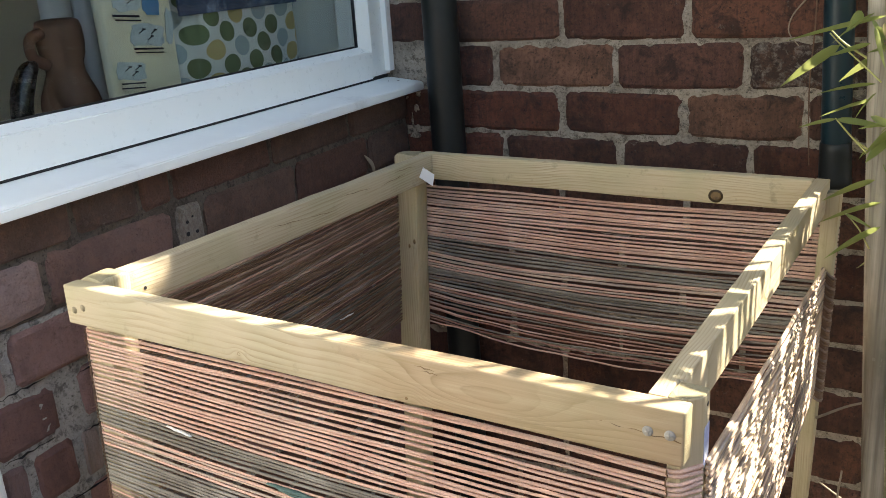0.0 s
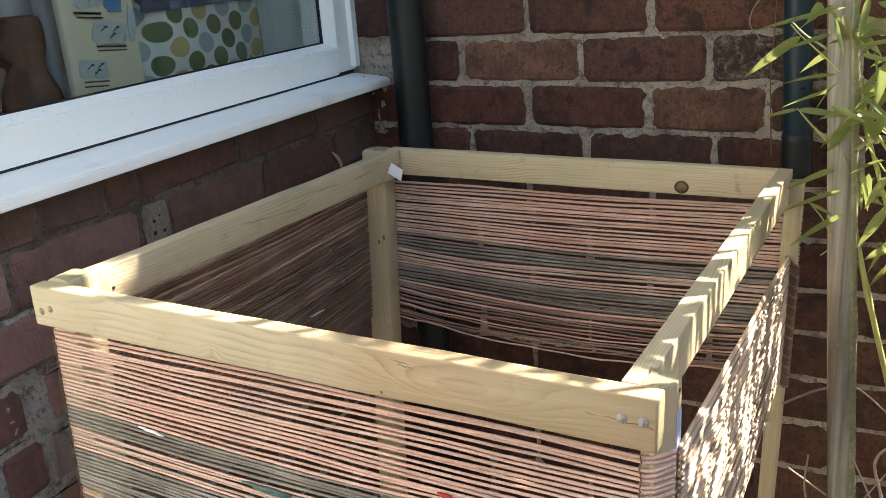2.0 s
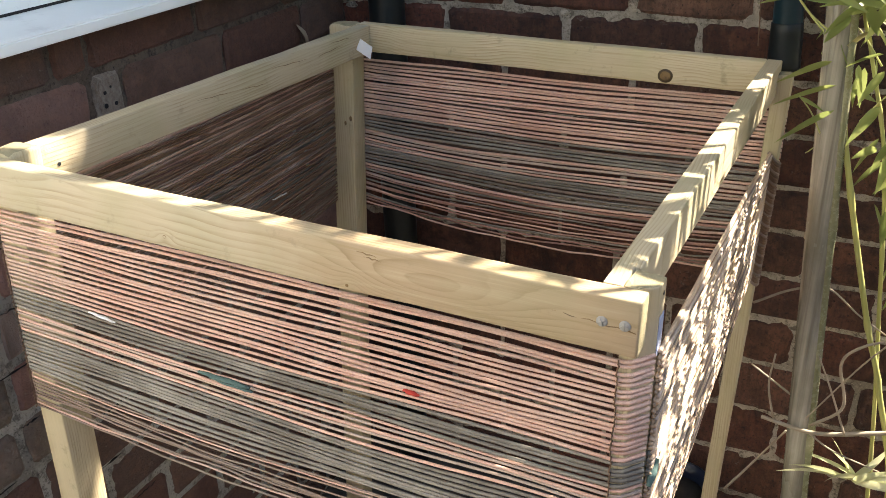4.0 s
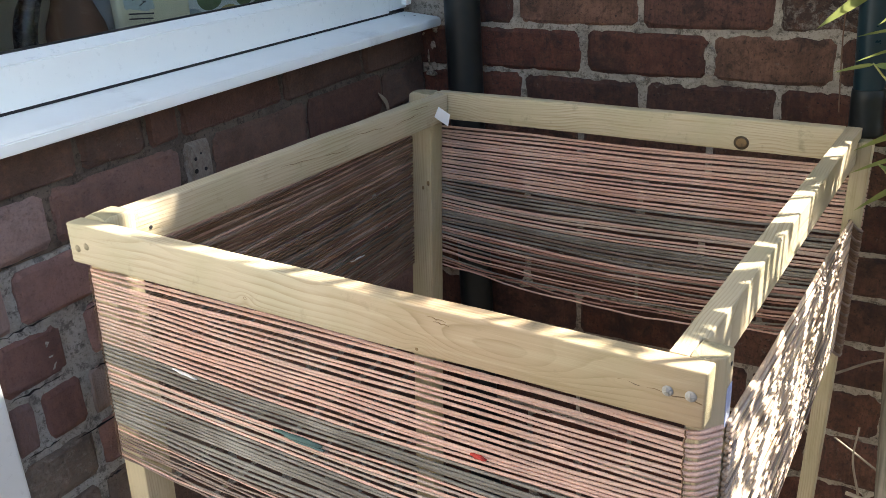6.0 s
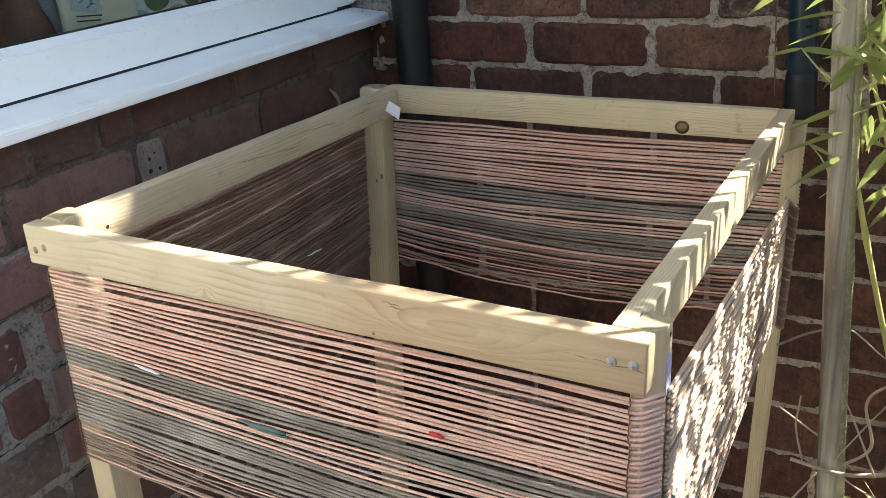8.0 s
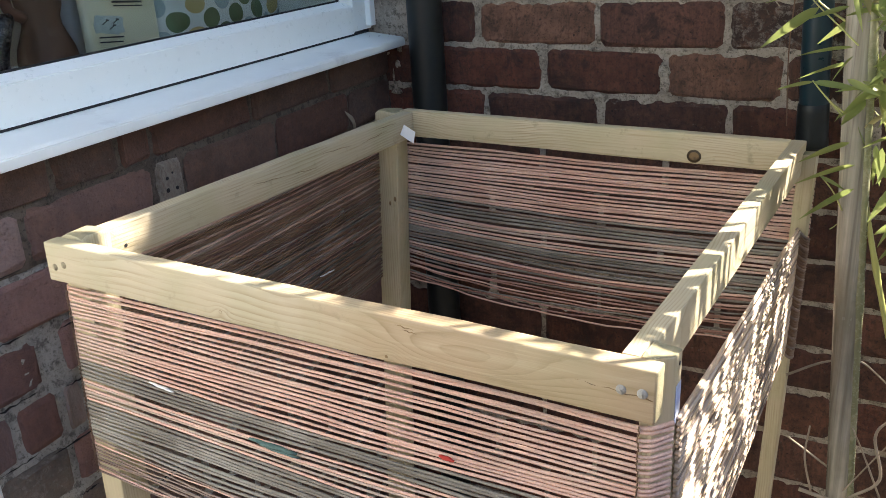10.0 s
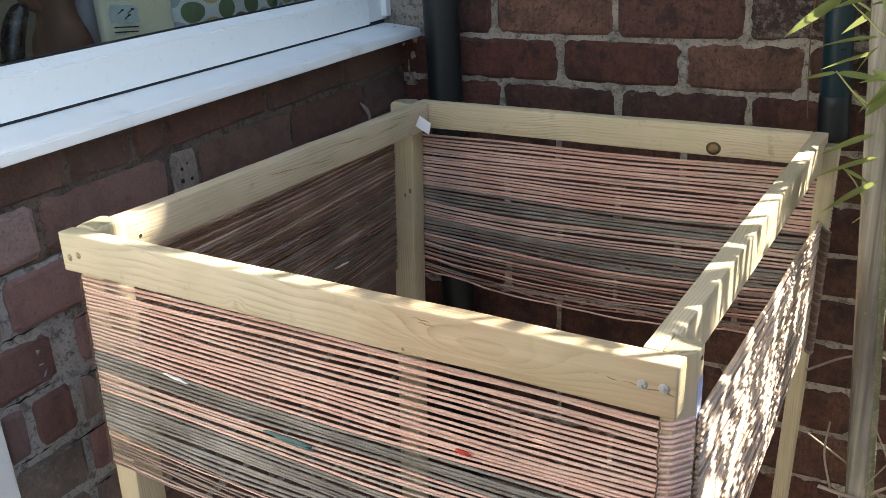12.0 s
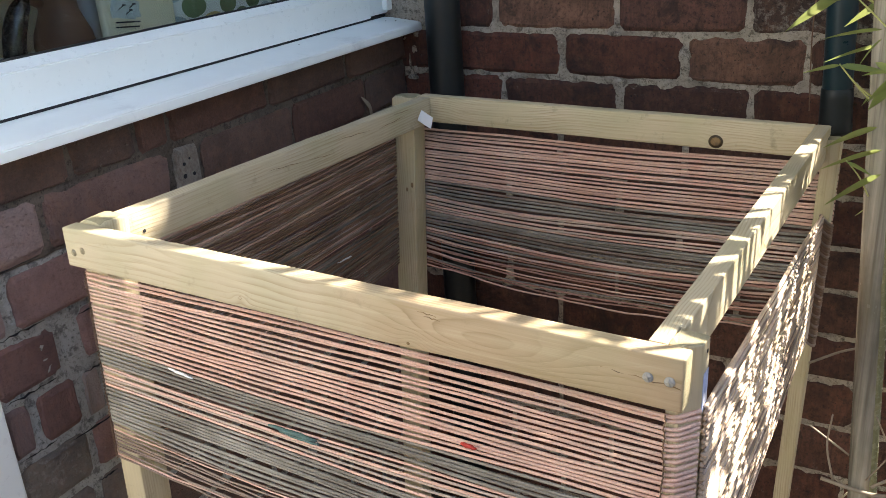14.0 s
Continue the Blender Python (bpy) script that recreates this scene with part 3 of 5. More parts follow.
def screw(u, z, tilt, material=STEEL, label="grey zinc screw head"):
    bm = lathe([(0.0001, 0.0016), (0.0030, 0.0017), (0.0040, 0.0012), (0.0043, 0.0), (0.0035, -0.002)], 14)
    for a in (0, math.pi / 2):
        slot = box((-0.0030, -0.0005, 0.0012), (0.0030, 0.0005, 0.00195))
        bmesh.ops.rotate(slot, verts=slot.verts[:], matrix=Matrix.Rotation(a + tilt, 3, "Z"))
        bm = merge(bm, slot)
    ob = part("screw", bm, material, front_rail, label, True)
    ob.matrix_local = pose(u, -0.0005, z, 90, 0, 0)


SUNK = plain("sunk_screw", (0.30, 0.25, 0.16), 0.7, 0, 0.3, 300.0, 0.4, (0.10, 0.08, 0.05), 0.6, 0.45)
screw(0.0135, 0.8725, 0.3, SUNK, "dull screw head sunk in the wood")
screw(0.0285, 0.8772, 0.8, SUNK, "dull screw head sunk in the wood")
screw(0.6517, 0.8800, 0.5)
screw(0.6680, 0.8800, 0.1)


def knot(u, v, z, r, parent, turn=90):
    ob = part("knot", lathe([(r, -0.002), (r, 0.0002), (r * 0.8, 0.0006), (0.0001, 0.0004)], 20), KNOT, parent, "dark round knot", True)
    ob.matrix_local = pose(u, v, z, turn, 0, 0) @ Matrix.Diagonal((1.15, 1, 1, 1))


ring = part("knot_ring", lathe([(0.0098, -0.002), (0.0098, 0.0002), (0.0001, 0.0003)], 20), KNOT_RING, back_rail, "dark ring round the knot", True)
ring.matrix_local = pose(0.5133, 0.7166, 0.8668, 90, 0, 0) @ Matrix.Diagonal((1.1, 1, 1, 1))
knot(0.5133, 0.7166, 0.8668, 0.0066, back_rail)
knot(0.2520, -0.0008, 0.8655, 0.0021, front_rail)
knot(0.4420, -0.0008, 0.8600, 0.0015, front_rail)

for z, u, r in ((0.7332, -0.0172, 0.0026), (0.7423, -0.0062, 0.0032)):
    small = part("knot", lathe([(r, -0.002), (r, 0.0002), (r * 0.8, 0.0006), (0.0001, 0.0004)], 14), KNOT, post_bl, "small dark knot", True)
    small.matrix_local = pose(u, 0.6995, z, 90, 0, 0) @ Matrix.Diagonal((0.8, 1.5, 1, 1))

part("crack", tube([(0.615 + 0.0068 * q, -0.0010 + 0.0002 * (q % 2), 0.8800 - 0.0004 * q + 0.0009 * math.sin(q * 1.9)) for q in range(10)], [0.0002, 0.0003, 0.0004, 0.0003, 0.0004, 0.0004, 0.0004, 0.0005, 0.0005, 0.0004], 6), KNOT, front_rail, "thin dark crack by the screws")

for u, z, n in ((0.4520, 0.8930, 0.020), (0.4590, 0.8895, 0.016), (0.2440, 0.8650, 0.015), (0.2460, 0.8630, 0.022)):
    part("crack", tube([(u + n * q / 6, -0.0008, z - 0.10 * n * q / 6 + 0.0006 * math.sin(q * 2.3 + 50 * u)) for q in range(7)], [0.0001, 0.0003, 0.0005, 0.0006, 0.0005, 0.0003, 0.0001], 6), KNOT, front_rail, "short dark pitch streak")

for v, z, n, dip in ((0.300, 0.8830, 0.070, -0.08), (0.385, 0.8760, 0.055, -0.10), (0.455, 0.8880, 0.080, -0.06), (0.560, 0.8800, 0.075, 0.05), (0.600, 0.8930, 0.060, -0.04)):
    part("crack", tube([(0.0304, v + n * q / 8, z + dip * n * q / 8 + 0.0005 * math.sin(q * 1.7 + 40 * v)) for q in range(9)], [0.0001, 0.0002, 0.0004, 0.0005, 0.0004, 0.0005, 0.0004, 0.0002, 0.0001], 6), KNOT, left_rail, "thin dark grain streak")

tag = part("tag", prism([(0.0400, 0.8868), (0.0615, 0.8758), (0.0570, 0.8560), (0.0312, 0.8690)], -0.6710, -0.6702, 0.0003), TAG, left_rail, "white paper tag stapled to the rail")
tag.matrix_local = pose(0, 0, 0, 90, 0, 0)
sticker = part("sticker", box((0.6831, 0.0345, 0.838), (0.6836, 0.0475, 0.872), 0.0002), plain("blue_label", (0.30, 0.36, 0.60), 0.45, 0, 0.25, 120.0, 0.1, (0.75, 0.76, 0.8), 0.8, 0.45), post_fr, "pale blue paper label")
part("dowel_hole", lathe([(0.0022, 0.0), (0.0022, 0.0004), (0.0001, 0.0006)], 12), GASKET, left_rail, "small dark screw hole").matrix_local = pose(0.0302, 0.082, 0.872, 0, 90, 0)

part("dowel_hole", lathe([(0.0018, 0.0), (0.0018, 0.0004), (0.0001, 0.0006)], 12), GASKET, post_fr, "small dark screw hole").matrix_local = pose(0.6830, 0.0420, 0.8885, 0, 90, 0)

# cord: turns round the four legs
R = 0.00182
CORNERS = [(-0.0005, 0.0172), (0.6690, 0.0172), (0.6856, 0.0345), (0.6852, 0.7382), (-0.0400, 0.7382)]
LEAN = [-0.034, 0.0, 0.0, -0.010, -0.034]      # how far each leg's foot stands out along u
NSTRAND = 49
rng = random.Random(4)


def bunch(i, t, s):
    """Strands gather in loose bundles of two to four between the legs."""
    i = i + 0.4 * math.sin(2.1 * t + s)
    return (0.22 if s == 3 else 0.42 if s == 0 else 1.1) * (0.0034 * noise.noise(Vector((i * 0.47 + 31 * s, t * 1.5, 20.0))) + 0.0018 * noise.noise(Vector((i * 0.93 + 17 * s, t * 2.3, 29.0))))


def strand(i, sides, inset=0.0, shift=0.0, thick=1.0):
    f = (i + shift) / (NSTRAND - 1)
    f += 0.035 * math.sin(2 * math.pi * f) / (2 * math.pi) * (1 if f > 0.5 else 0.4)
    jit = [rng.uniform(-1, 1) for _ in range(16)]
    # heights at the four corners
    zt = [0.8405, 0.8400, 0.8430, 0.8440, 0.8360]
    zb = [0.5930, 0.5930, 0.5930, 0.5880, 0.5860]
    zc = [a + (b - a) * f + 0.0012 * j for a, b, j in zip(zt, zb, jit)]
    sag = [-0.001 - 0.010 * f + 0.0014 * jit[5], 0.0, -0.004 - 0.012 * f + 0.004 * jit[6], -0.002 - 0.026 * f ** 1.5 + 0.0016 * jit[7], -0.004 - 0.010 * f + 0.001 * jit[8]]
    pts, wide = [], []
    for s in sides:
        a, b = CORNERS[s], CORNERS[(s + 1) % 5]
        za, zb_ = zc[s], zc[(s + 1) % 5]
        if s == 2:            # the sunny side slopes down to the face of the back leg
            b, zb_ = (0.6705, 0.7080), zb_ - 0.066 * (1 - f)
        d = Vector((b[0] - a[0], b[1] - a[1]))
        length = d.length
        d /= length
        out = Vector((d.y, -d.x))
        lean_a, lean_b = Vector((LEAN[s] * (0.9 - za) / 0.9, 0)), Vector((LEAN[(s + 1) % 5] * (0.9 - zb_) / 0.9, 0))
        steps = 22 if length > 0.1 else 3
        for q in range(steps + 1):
            edge = 0.004 if length > 0.1 else 0.003
            t = (edge + (length - 2 * edge) * q / steps) / length
            w = math.sin(math.pi * t)
            free = min(1.0, 8 * min(t, 1 - t)) if length > 0.1 else 0.0
            z = za + (zb_ - za) * t + sag[s] * w ** 0.8
            z += free * (bunch(i, t, s) * (1 + 1.6 * max(0.0, f - 0.72) / 0.28) * (1 + (1.3 * min(1.0, max(0.0, f - 0.36) / 0.2) if s == 0 else 0.0)) + 0.0048 * noise.noise(Vector((t * 2.2 + s * 7.3, (i + shift) * 0.21, 2.0))) + (0.0016 if s in (1, 2, 4) else 0.0011) * noise.noise(Vector((t * 3.0 + s * 5.1, (i + 3 * shift) * 0.93, 4.0))) + (0.0011 + 0.0055 * max(0.0, f - 0.74) / 0.26) * noise.noise(Vector((t * 9.0 + s * 3.3, i * 1.37, 7.0))))
            o = 0.0008 * jit[10 + s] * free + (0.0015 * noise.noise(Vector((t * 4 + s, i * 0.7, 11.0))) - 0.0015) * free
            p = Vector(a) + d * (t * length) + out * (o - inset) + lean_a * (1 - t) + lean_b * t
            pts.append((p.x, p.y, z))
            wide.append(1.08 if s == 3 else 0.84 if s == 0 else 1.0)
    r = thick * R * rng.uniform(0.88, 1.14) * (1.12 if 0.34 < f < 0.46 or 0.60 < f < 0.80 else 0.76 if f > 0.80 else 1.0)
    return tube(pts, [r * w for w in wide], 6)


def dye(f):
    """Material and label of the strand at height f of the winding, from the top down."""
    f += rng.uniform(-0.012, 0.012)
    if f < 0.352:
        return CORD_PINK, "pink copper-coloured cord"
    if f < 0.46 or 0.60 < f < 0.80:
        return CORD_GREY, "grey cord"
    if f < 0.60:
        k = rng.random()
        return (CORD_TAN, "pale tan cord") if k < 0.6 else (CORD_GREY, "grey cord") if k < 0.78 else (CORD_PINK, "pink copper-coloured cord")
    return (CORD_BROWN, "faded brown cord") if rng.random() < 0.6 else (CORD_PINK, "pink copper-coloured cord")


def dye_back(f, i):
    """The same for the wall side, where the lower turns are redder."""
    k = (i * 0.618 + 0.13) % 1.0
    if f < 0.36:
        return CORD_PINK, "pink copper-coloured cord"
    if f < 0.47 or 0.59 < f < 0.71:
        return (CORD_GREY, "grey cord") if k < 0.85 else (CORD_BROWN, "faded brown cord")
    if f < 0.60:
        return (CORD_PINK, "pink copper-coloured cord") if k < 0.55 else (CORD_TAN, "pale tan cord")
    return (CORD_RUST, "rust-red cord") if k < 0.6 else (CORD_PINK, "pink copper-coloured cord") if k < 0.8 else (CORD_GREY, "grey cord")


for i in range(NSTRAND):
    material, label = dye(i / (NSTRAND - 1))
    back, back_label = dye_back(i / (NSTRAND - 1), i)
    part("cord", strand(i, (4, 0, 1)), material, timber, label, True)
    part("cord", strand(i, (3,)), back, timber, back_label, True)
    # same yarn on the sunny side, tinted as if by warm bounce
    if material is CORD_PINK:
        material, label = CORD_WARM_BOUNCE, "tan cord with warm bounced light in its colour"
    part("cord", strand(i, (2,)), material, timber, label, True)
# dark twine that laces the turns together where they bend round the two front legs
for u, v, foot in ((0.6615, 0.0162, 0.0), (0.0035, 0.0160, -0.034)):
    pts = []
    for q in range(NSTRAND * 2):
        z = 0.8410 - 0.2480 * q / (NSTRAND * 2 - 1)
        pts.append((u + foot * (0.9 - z) / 0.9 + 0.0016 * noise.noise(Vector((q * 0.31, u, 0))), v - (0.0026 if q % 2 else 0.0), z))
    part("lacing", tube(pts, 0.0007, 5), CORD_DARK, timber, "thin dark lacing twine", True)
# extra turns added on the two sides next to the walls, shade put into their dark colours
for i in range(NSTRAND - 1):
    material, label = (CORD_DARK, "brown cord with shade in its colour") if i % 5 else (CORD_BROWN, "faded brown cord")
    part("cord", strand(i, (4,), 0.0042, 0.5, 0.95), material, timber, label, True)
    # dark fill behind the back strands, for the shade in their gaps
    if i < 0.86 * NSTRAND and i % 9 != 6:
        part("cord", strand(i, (3,), -0.0045, 0.5, 0.85), CORD_GAP_SHADE, timber, "dark filler cord for the shade between the others", True)


# the turns go on round the shaded side of the back leg, with that shade in their colour
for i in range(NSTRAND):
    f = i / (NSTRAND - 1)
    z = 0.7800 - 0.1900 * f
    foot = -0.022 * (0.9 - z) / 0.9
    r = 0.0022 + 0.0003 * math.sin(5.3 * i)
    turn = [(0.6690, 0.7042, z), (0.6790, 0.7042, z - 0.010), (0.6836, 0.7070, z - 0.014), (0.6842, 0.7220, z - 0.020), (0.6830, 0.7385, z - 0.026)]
    part("cord", tube(curve_points([(x + foot, y, q + 0.002 * noise.noise(Vector((i * 0.7, y * 40, 3.0)))) for x, y, q in turn], 3), r, 6), CORD_DARK if i % 4 else CORD_BROWN, timber, "brown cord with shade in its colour", True)

# loose outer turns added on the sunny side to warm its tone
for i in range(0, NSTRAND - 2):
    k = rng.random()
    material, label = (CORD_TAN, "pale tan cord") if k < 0.2 else (CORD_BROWN, "faded brown cord") if k < 0.40 else (CORD_WARM_BOUNCE, "tan cord with warm bounced light in its colour")
    part("cord", strand(i, (2,), -0.0022, 0.5, 0.72), material, timber, label, True)


def scrap(u, v, z, length, colour, name, rise=-0.05, r=0.0028, side=0):
    """A short end of coloured yarn caught on the cords."""
    pts = []
    for q in range(7):
        t = q / 6 - 0.5
        k = t * length
        pts.append((u + (k if side == 0 else 0), v + (k if side == 1 else 0), z + rise * k + 0.0005 * math.sin(q * 2.1)))
    part("yarn_scrap", tube(pts, [r * (0.35 + 0.65 * math.cos((q / 6 - 0.5) * 2.6)) for q in range(7)], 8, False, None, 0.7), colour, timber, "scrap of coloured yarn", True)


RED = plain("red_yarn", (0.50, 0.045, 0.03), 0.8, 0, 0.3, 200.0, 0.5, (0.3, 0.02, 0.02))
TEAL = plain("green_yarn", (0.075, 0.135, 0.122), 0.8, 0, 0.3, 200.0, 0.5, (0.02, 0.07, 0.06))
WHITE = plain("white_yarn", (0.78, 0.78, 0.76), 0.7, 0, 0.1, 200.0, 0.4)
scrap(0.4890, 0.0140, 0.7620, 0.015, RED, "red", -0.1, 0.0026)
scrap(0.2830, 0.0140, 0.7150, 0.062, TEAL, "teal", -0.01, 0.0030)
scrap(0.2920, 0.0136, 0.7120, 0.050, TEAL, "teal", -0.03, 0.0026)
scrap(0.1310, 0.0145, 0.7455, 0.036, WHITE, "white", -0.10, 0.0020)
scrap(0.6890, 0.0420, 0.7300, 0.022, TEAL, "teal", 0.5, 0.0034, 1)
scrap(0.6600, 0.0400, 0.5800, 0.018, TEAL, "teal", 0.2, 0.0030)
scrap(-0.0290, 0.5140, 0.6640, 0.046, WHITE, "white", -0.05, 0.0022, 1)

# ---------------------------------------------------------------- pipes and pole
downpipe = tagged(part("downpipe", lathe([(0.0335, 0.0), (0.0340, 0.004), (0.0340, 3.3), (0.0335, 3.304)], 40), PIPE_BLACK, None, "", True), "black plastic downpipe standing in the corner of the walls", "pipe")
downpipe.matrix_world = pose(0.1396, -0.056, GROUND + 0.004, 0, -0.75, 0)

waste = thing("waste_pipe", "blue-black plastic waste pipe ending in a black coupling", "pipe", pose(0.8750, -0.085, 0.0, 0, -2.5, 0))
part("pipe", lathe([(0.0218, 0.865), (0.0222, 0.868), (0.0222, 3.0), (0.0218, 3.004)], 32), PIPE_BLUE, waste, "", True)
part("coupling", lathe([(0.0180, 0.850), (0.0245, 0.822), (0.0256, 0.826), (0.0256, 0.835), (0.0248, 0.838), (0.0242, 0.880), (0.0234, 0.893), (0.0221, 0.894)], 32), PIPE_BLACK, waste, "black rubber coupling", True)
part("bracket", merge(box((-0.004, -0.002, 1.55), (0.004, 0.085, 1.57), 0.001), lathe([(0.0225, 1.55), (0.0248, 1.55), (0.0248, 1.57), (0.0225, 1.57)], 24)), PIPE_BLACK, waste)

culm_pts = [(0.9835 - 0.0660 * z, -0.452 + 0.002 * z, z) for z in [GROUND + 0.006 + q * 0.08 for q in range(31)]]
culm = tagged(part("bamboo_pole", tube(culm_pts, [0.0166 + 0.0008 * math.exp(-((((p[2] + 0.13) % 0.47) - 0.235) / 0.012) ** 2) for p in culm_pts], 20), CULM, None, "", True), "weathered grey-brown bamboo pole leaning beside the frame", "pole")


# ---------------------------------------------------------------- bamboo
def blade(length, width, droop=0.25, fold=0.25, n=9):
    """A lance-shaped leaf along +x, folded on its midrib; returns verts and faces."""
    verts, faces = [], []
    for i in range(n + 1):
        t = i / n
        w = width * 0.5 * (math.sin(math.pi * t ** 0.62) ** 0.85 if 0 < t < 1 else 0.02)
        z = -droop * length * t * t
        verts += [(length * t, -w, z + fold * w), (length * t, 0, z), (length * t, w, z + fold * w)]
    for i in range(n):
        a = 3 * i
        faces += [(a, a + 1, a + 4, a + 3), (a + 1, a + 2, a + 5, a + 4)]
    return verts, faces


BAMBOO = thing("bamboo", "leafy green bamboo with thin stems growing from the paving edge", "bamboo")
ROLL = random.Random(21)


def leaf(base, tip, width=0.016, turn=0.0, material=LEAF, droop=0.12, label=""):
    base, tip = Vector(base), Vector(tip)
    base.y += 0.010 * (ROLL.random() - 0.5)
    d = tip - base
    verts, faces = blade(d.length * 1.02, width, droop, 0.35)
    me = bpy.data.meshes.new("leaf")
    me.from_pydata(verts, [], faces)
    for p in me.polygons:
        p.use_smooth = True
    me.materials.append(material)
    ob = new("leaf", me)
    ob.parent = BAMBOO
    ob.matrix_local = Matrix.Translation(base) @ d.to_track_quat("X", "Z").to_matrix().to_4x4() @ pose(0, 0, 0, 55 + turn, 0, 0)
    if label:
        ob["label"] = label
    return ob


def stem(points, r0, r1, material=STEM, nodes=0.09, name="stem", label=""):
    pts = curve_points(points, 10)
    n = len(pts)
    run, radii = 0.0, []
    for i, p in enumerate(pts):
        run += (p - pts[i - 1]).length if i else 0.0
        k = (run % nodes) / nodes if nodes else 0.5
        radii.append((r0 + (r1 - r0) * i / (n - 1)) * (1.28 if nodes and min(k, 1 - k) < 0.07 else 1.0))
    return part(name, tube(pts, radii, 8), material, BAMBOO, label, True)


# an old green culm that leans along the pole, and stems that rise in front of it
stem([(0.9835 - 0.0660 * z + 0.0130, -0.4580, z) for z in (GROUND, 0.1, 0.4, 0.7, 1.0, 1.4, 1.9)], 0.0060, 0.0054, CULM_GREEN, 0.31, "culm", "old green-grey bamboo culm")
stem([(1.108, -0.44, GROUND), (1.085, -0.44, 0.30), (1.040, -0.445, 0.505), (1.007, -0.45, 0.611), (0.947, -0.455, 0.834), (0.927, -0.455, 0.944), (0.913, -0.45, 1.028), (0.900, -0.44, 1.25), (0.93, -0.40, 1.7)], 0.0042, 0.0026)
stem([(1.10, -0.40, GROUND), (1.06, -0.40, 0.30), (1.02, -0.42, 0.62), (0.992, -0.43, 0.810), (0.956, -0.44, 0.939), (0.941, -0.44, 0.990), (0.925, -0.43, 1.12), (0.93, -0.42, 1.5)], 0.0030, 0.0018)
stem([(1.13, -0.46, GROUND), (1.09, -0.46, 0.60), (1.06, -0.46, 0.78), (0.982, -0.46, 0.933), (0.947, -0.455, 0.990), (0.925, -0.45, 1.06), (0.89, -0.44, 1.18)], 0.0022, 0.0014)
stem([(0.914, -0.45, 1.059), (0.875, -0.45, 1.084), (0.857, -0.45, 1.101)], 0.0016, 0.0008, STEM, 0)
stem([(0.933, -0.46, 0.935), (0.890, -0.45, 0.975), (0.868, -0.45, 1.000)], 0.0013, 0.0008, STEM, 0)
stem([(0.943, -0.45, 0.850), (0.930, -0.45, 0.900), (0.914, -0.45, 0.931)], 0.0014, 0.0008, STEM, 0)
stem([(0.858, -0.475, 1.101), (0.870, -0.475, 1.088), (0.893, -0.475, 1.067), (0.915, -0.475, 1.046)], 0.0007, 0.0010, STEM, 0, "shoot")
stem([(0.872, -0.478, 1.004), (0.890, -0.475, 0.983), (0.909, -0.470, 0.967)], 0.0008, 0.0012, STEM, 0, "shoot")
stem([(0.890, -0.482, 0.894), (0.905, -0.478, 0.875), (0.918, -0.474, 0.850)], 0.0007, 0.0010, STEM, 0, "shoot")
for q in range(7):          # fine side shoots
    x, z = 0.945 + 0.012 * (q % 4), 0.80 + 0.065 * q
    d = 1 if q % 2 else -1
    stem([(x, -0.462, z), (x + 0.022 * d, -0.458, z + 0.030), (x + 0.040 * d, -0.45, z + 0.046 - 0.03 * (q % 3 == 0))], 0.0012, 0.0006, STEM, 0, "shoot")
# dry twigs and a long dry grass blade
stem([(0.872, -0.45, 0.602), (0.917, -0.45, 0.631), (0.958, -0.45, 0.641), (1.000, -0.45, 0.610), (1.05, -0.45, 0.58)], 0.0019, 0.0009, TWIG, 0, "dry_blade", "dry straw-coloured grass blade")
stem([(0.905, -0.47, 0.440), (0.965, -0.475, 0.436), (1.005, -0.47, 0.440), (1.042, -0.46, 0.446), (1.13, -0.44, 0.46)], 0.0027, 0.0033, TWIG, 0, "twig")
stem([(0.910, -0.47, 0.543), (0.908, -0.47, 0.493), (0.920, -0.47, 0.442)], 0.0012, 0.0016, TWIG, 0, "twig")
stem([(0.962, -0.48, 0.558), (0.984, -0.48, 0.510), (1.010, -0.475, 0.444)], 0.0010, 0.0016, TWIG, 0, "twig")
stem([(0.968, -0.48, 0.451), (1.001, -0.48, 0.490), (0.989, -0.48, 0.553), (1.008, -0.48, 0.583), (1.05, -0.47, 0.60)], 0.0022, 0.0017, TWIG, 0, "twig")
stem([(0.960, -0.48, 0.460), (1.018, -0.48, 0.566), (1.07, -0.47, 0.63)], 0.0010, 0.0013, TWIG, 0, "twig")
stem([(0.870, -0.43, 0.270), (0.891, -0.43, 0.308), (0.939, -0.43, 0.398)], 0.0022, 0.0014, TWIG, 0, "twig")
stem([(0.880, -0.43, 0.495), (0.944, -0.43, 0.454)], 0.0012, 0.0016, TWIG, 0, "twig")
stem([(0.965, -0.475, 0.436), (1.000, -0.475, 0.415), (1.06, -0.47, 0.395)], 0.0014, 0.0009, TWIG, 0, "twig")
VINE = plain("dead_vine", (0.20, 0.115, 0.07), 0.8, 0, 0.25, 60.0, 0.3)
stem([(0.790, -0.05, 1.125), (0.767, -0.05, 1.100), (0.754, -0.05, 1.080), (0.752, -0.05, 1.058), (0.768, -0.05, 1.037)], 0.0014, 0.0009, TWIG, 0, "tendril", "curled dry tan tendril")
# hanging thread of dead vine on the wall
stem([(0.786, -0.03, 1.30), (0.788, -0.03, 1.08), (0.785, -0.03, 0.97), (0.792, -0.03, 0.84)], 0.0013, 0.0010, VINE, 0, "dead_vine", "thin dead vine hanging down the brick wall")

leaf((0.871, -0.482, 1.089), (0.810, -0.474, 1.045), 0.0125, 10)
leaf((0.915, -0.482, 1.119), (0.814, -0.474, 1.097), 0.0060, 20)
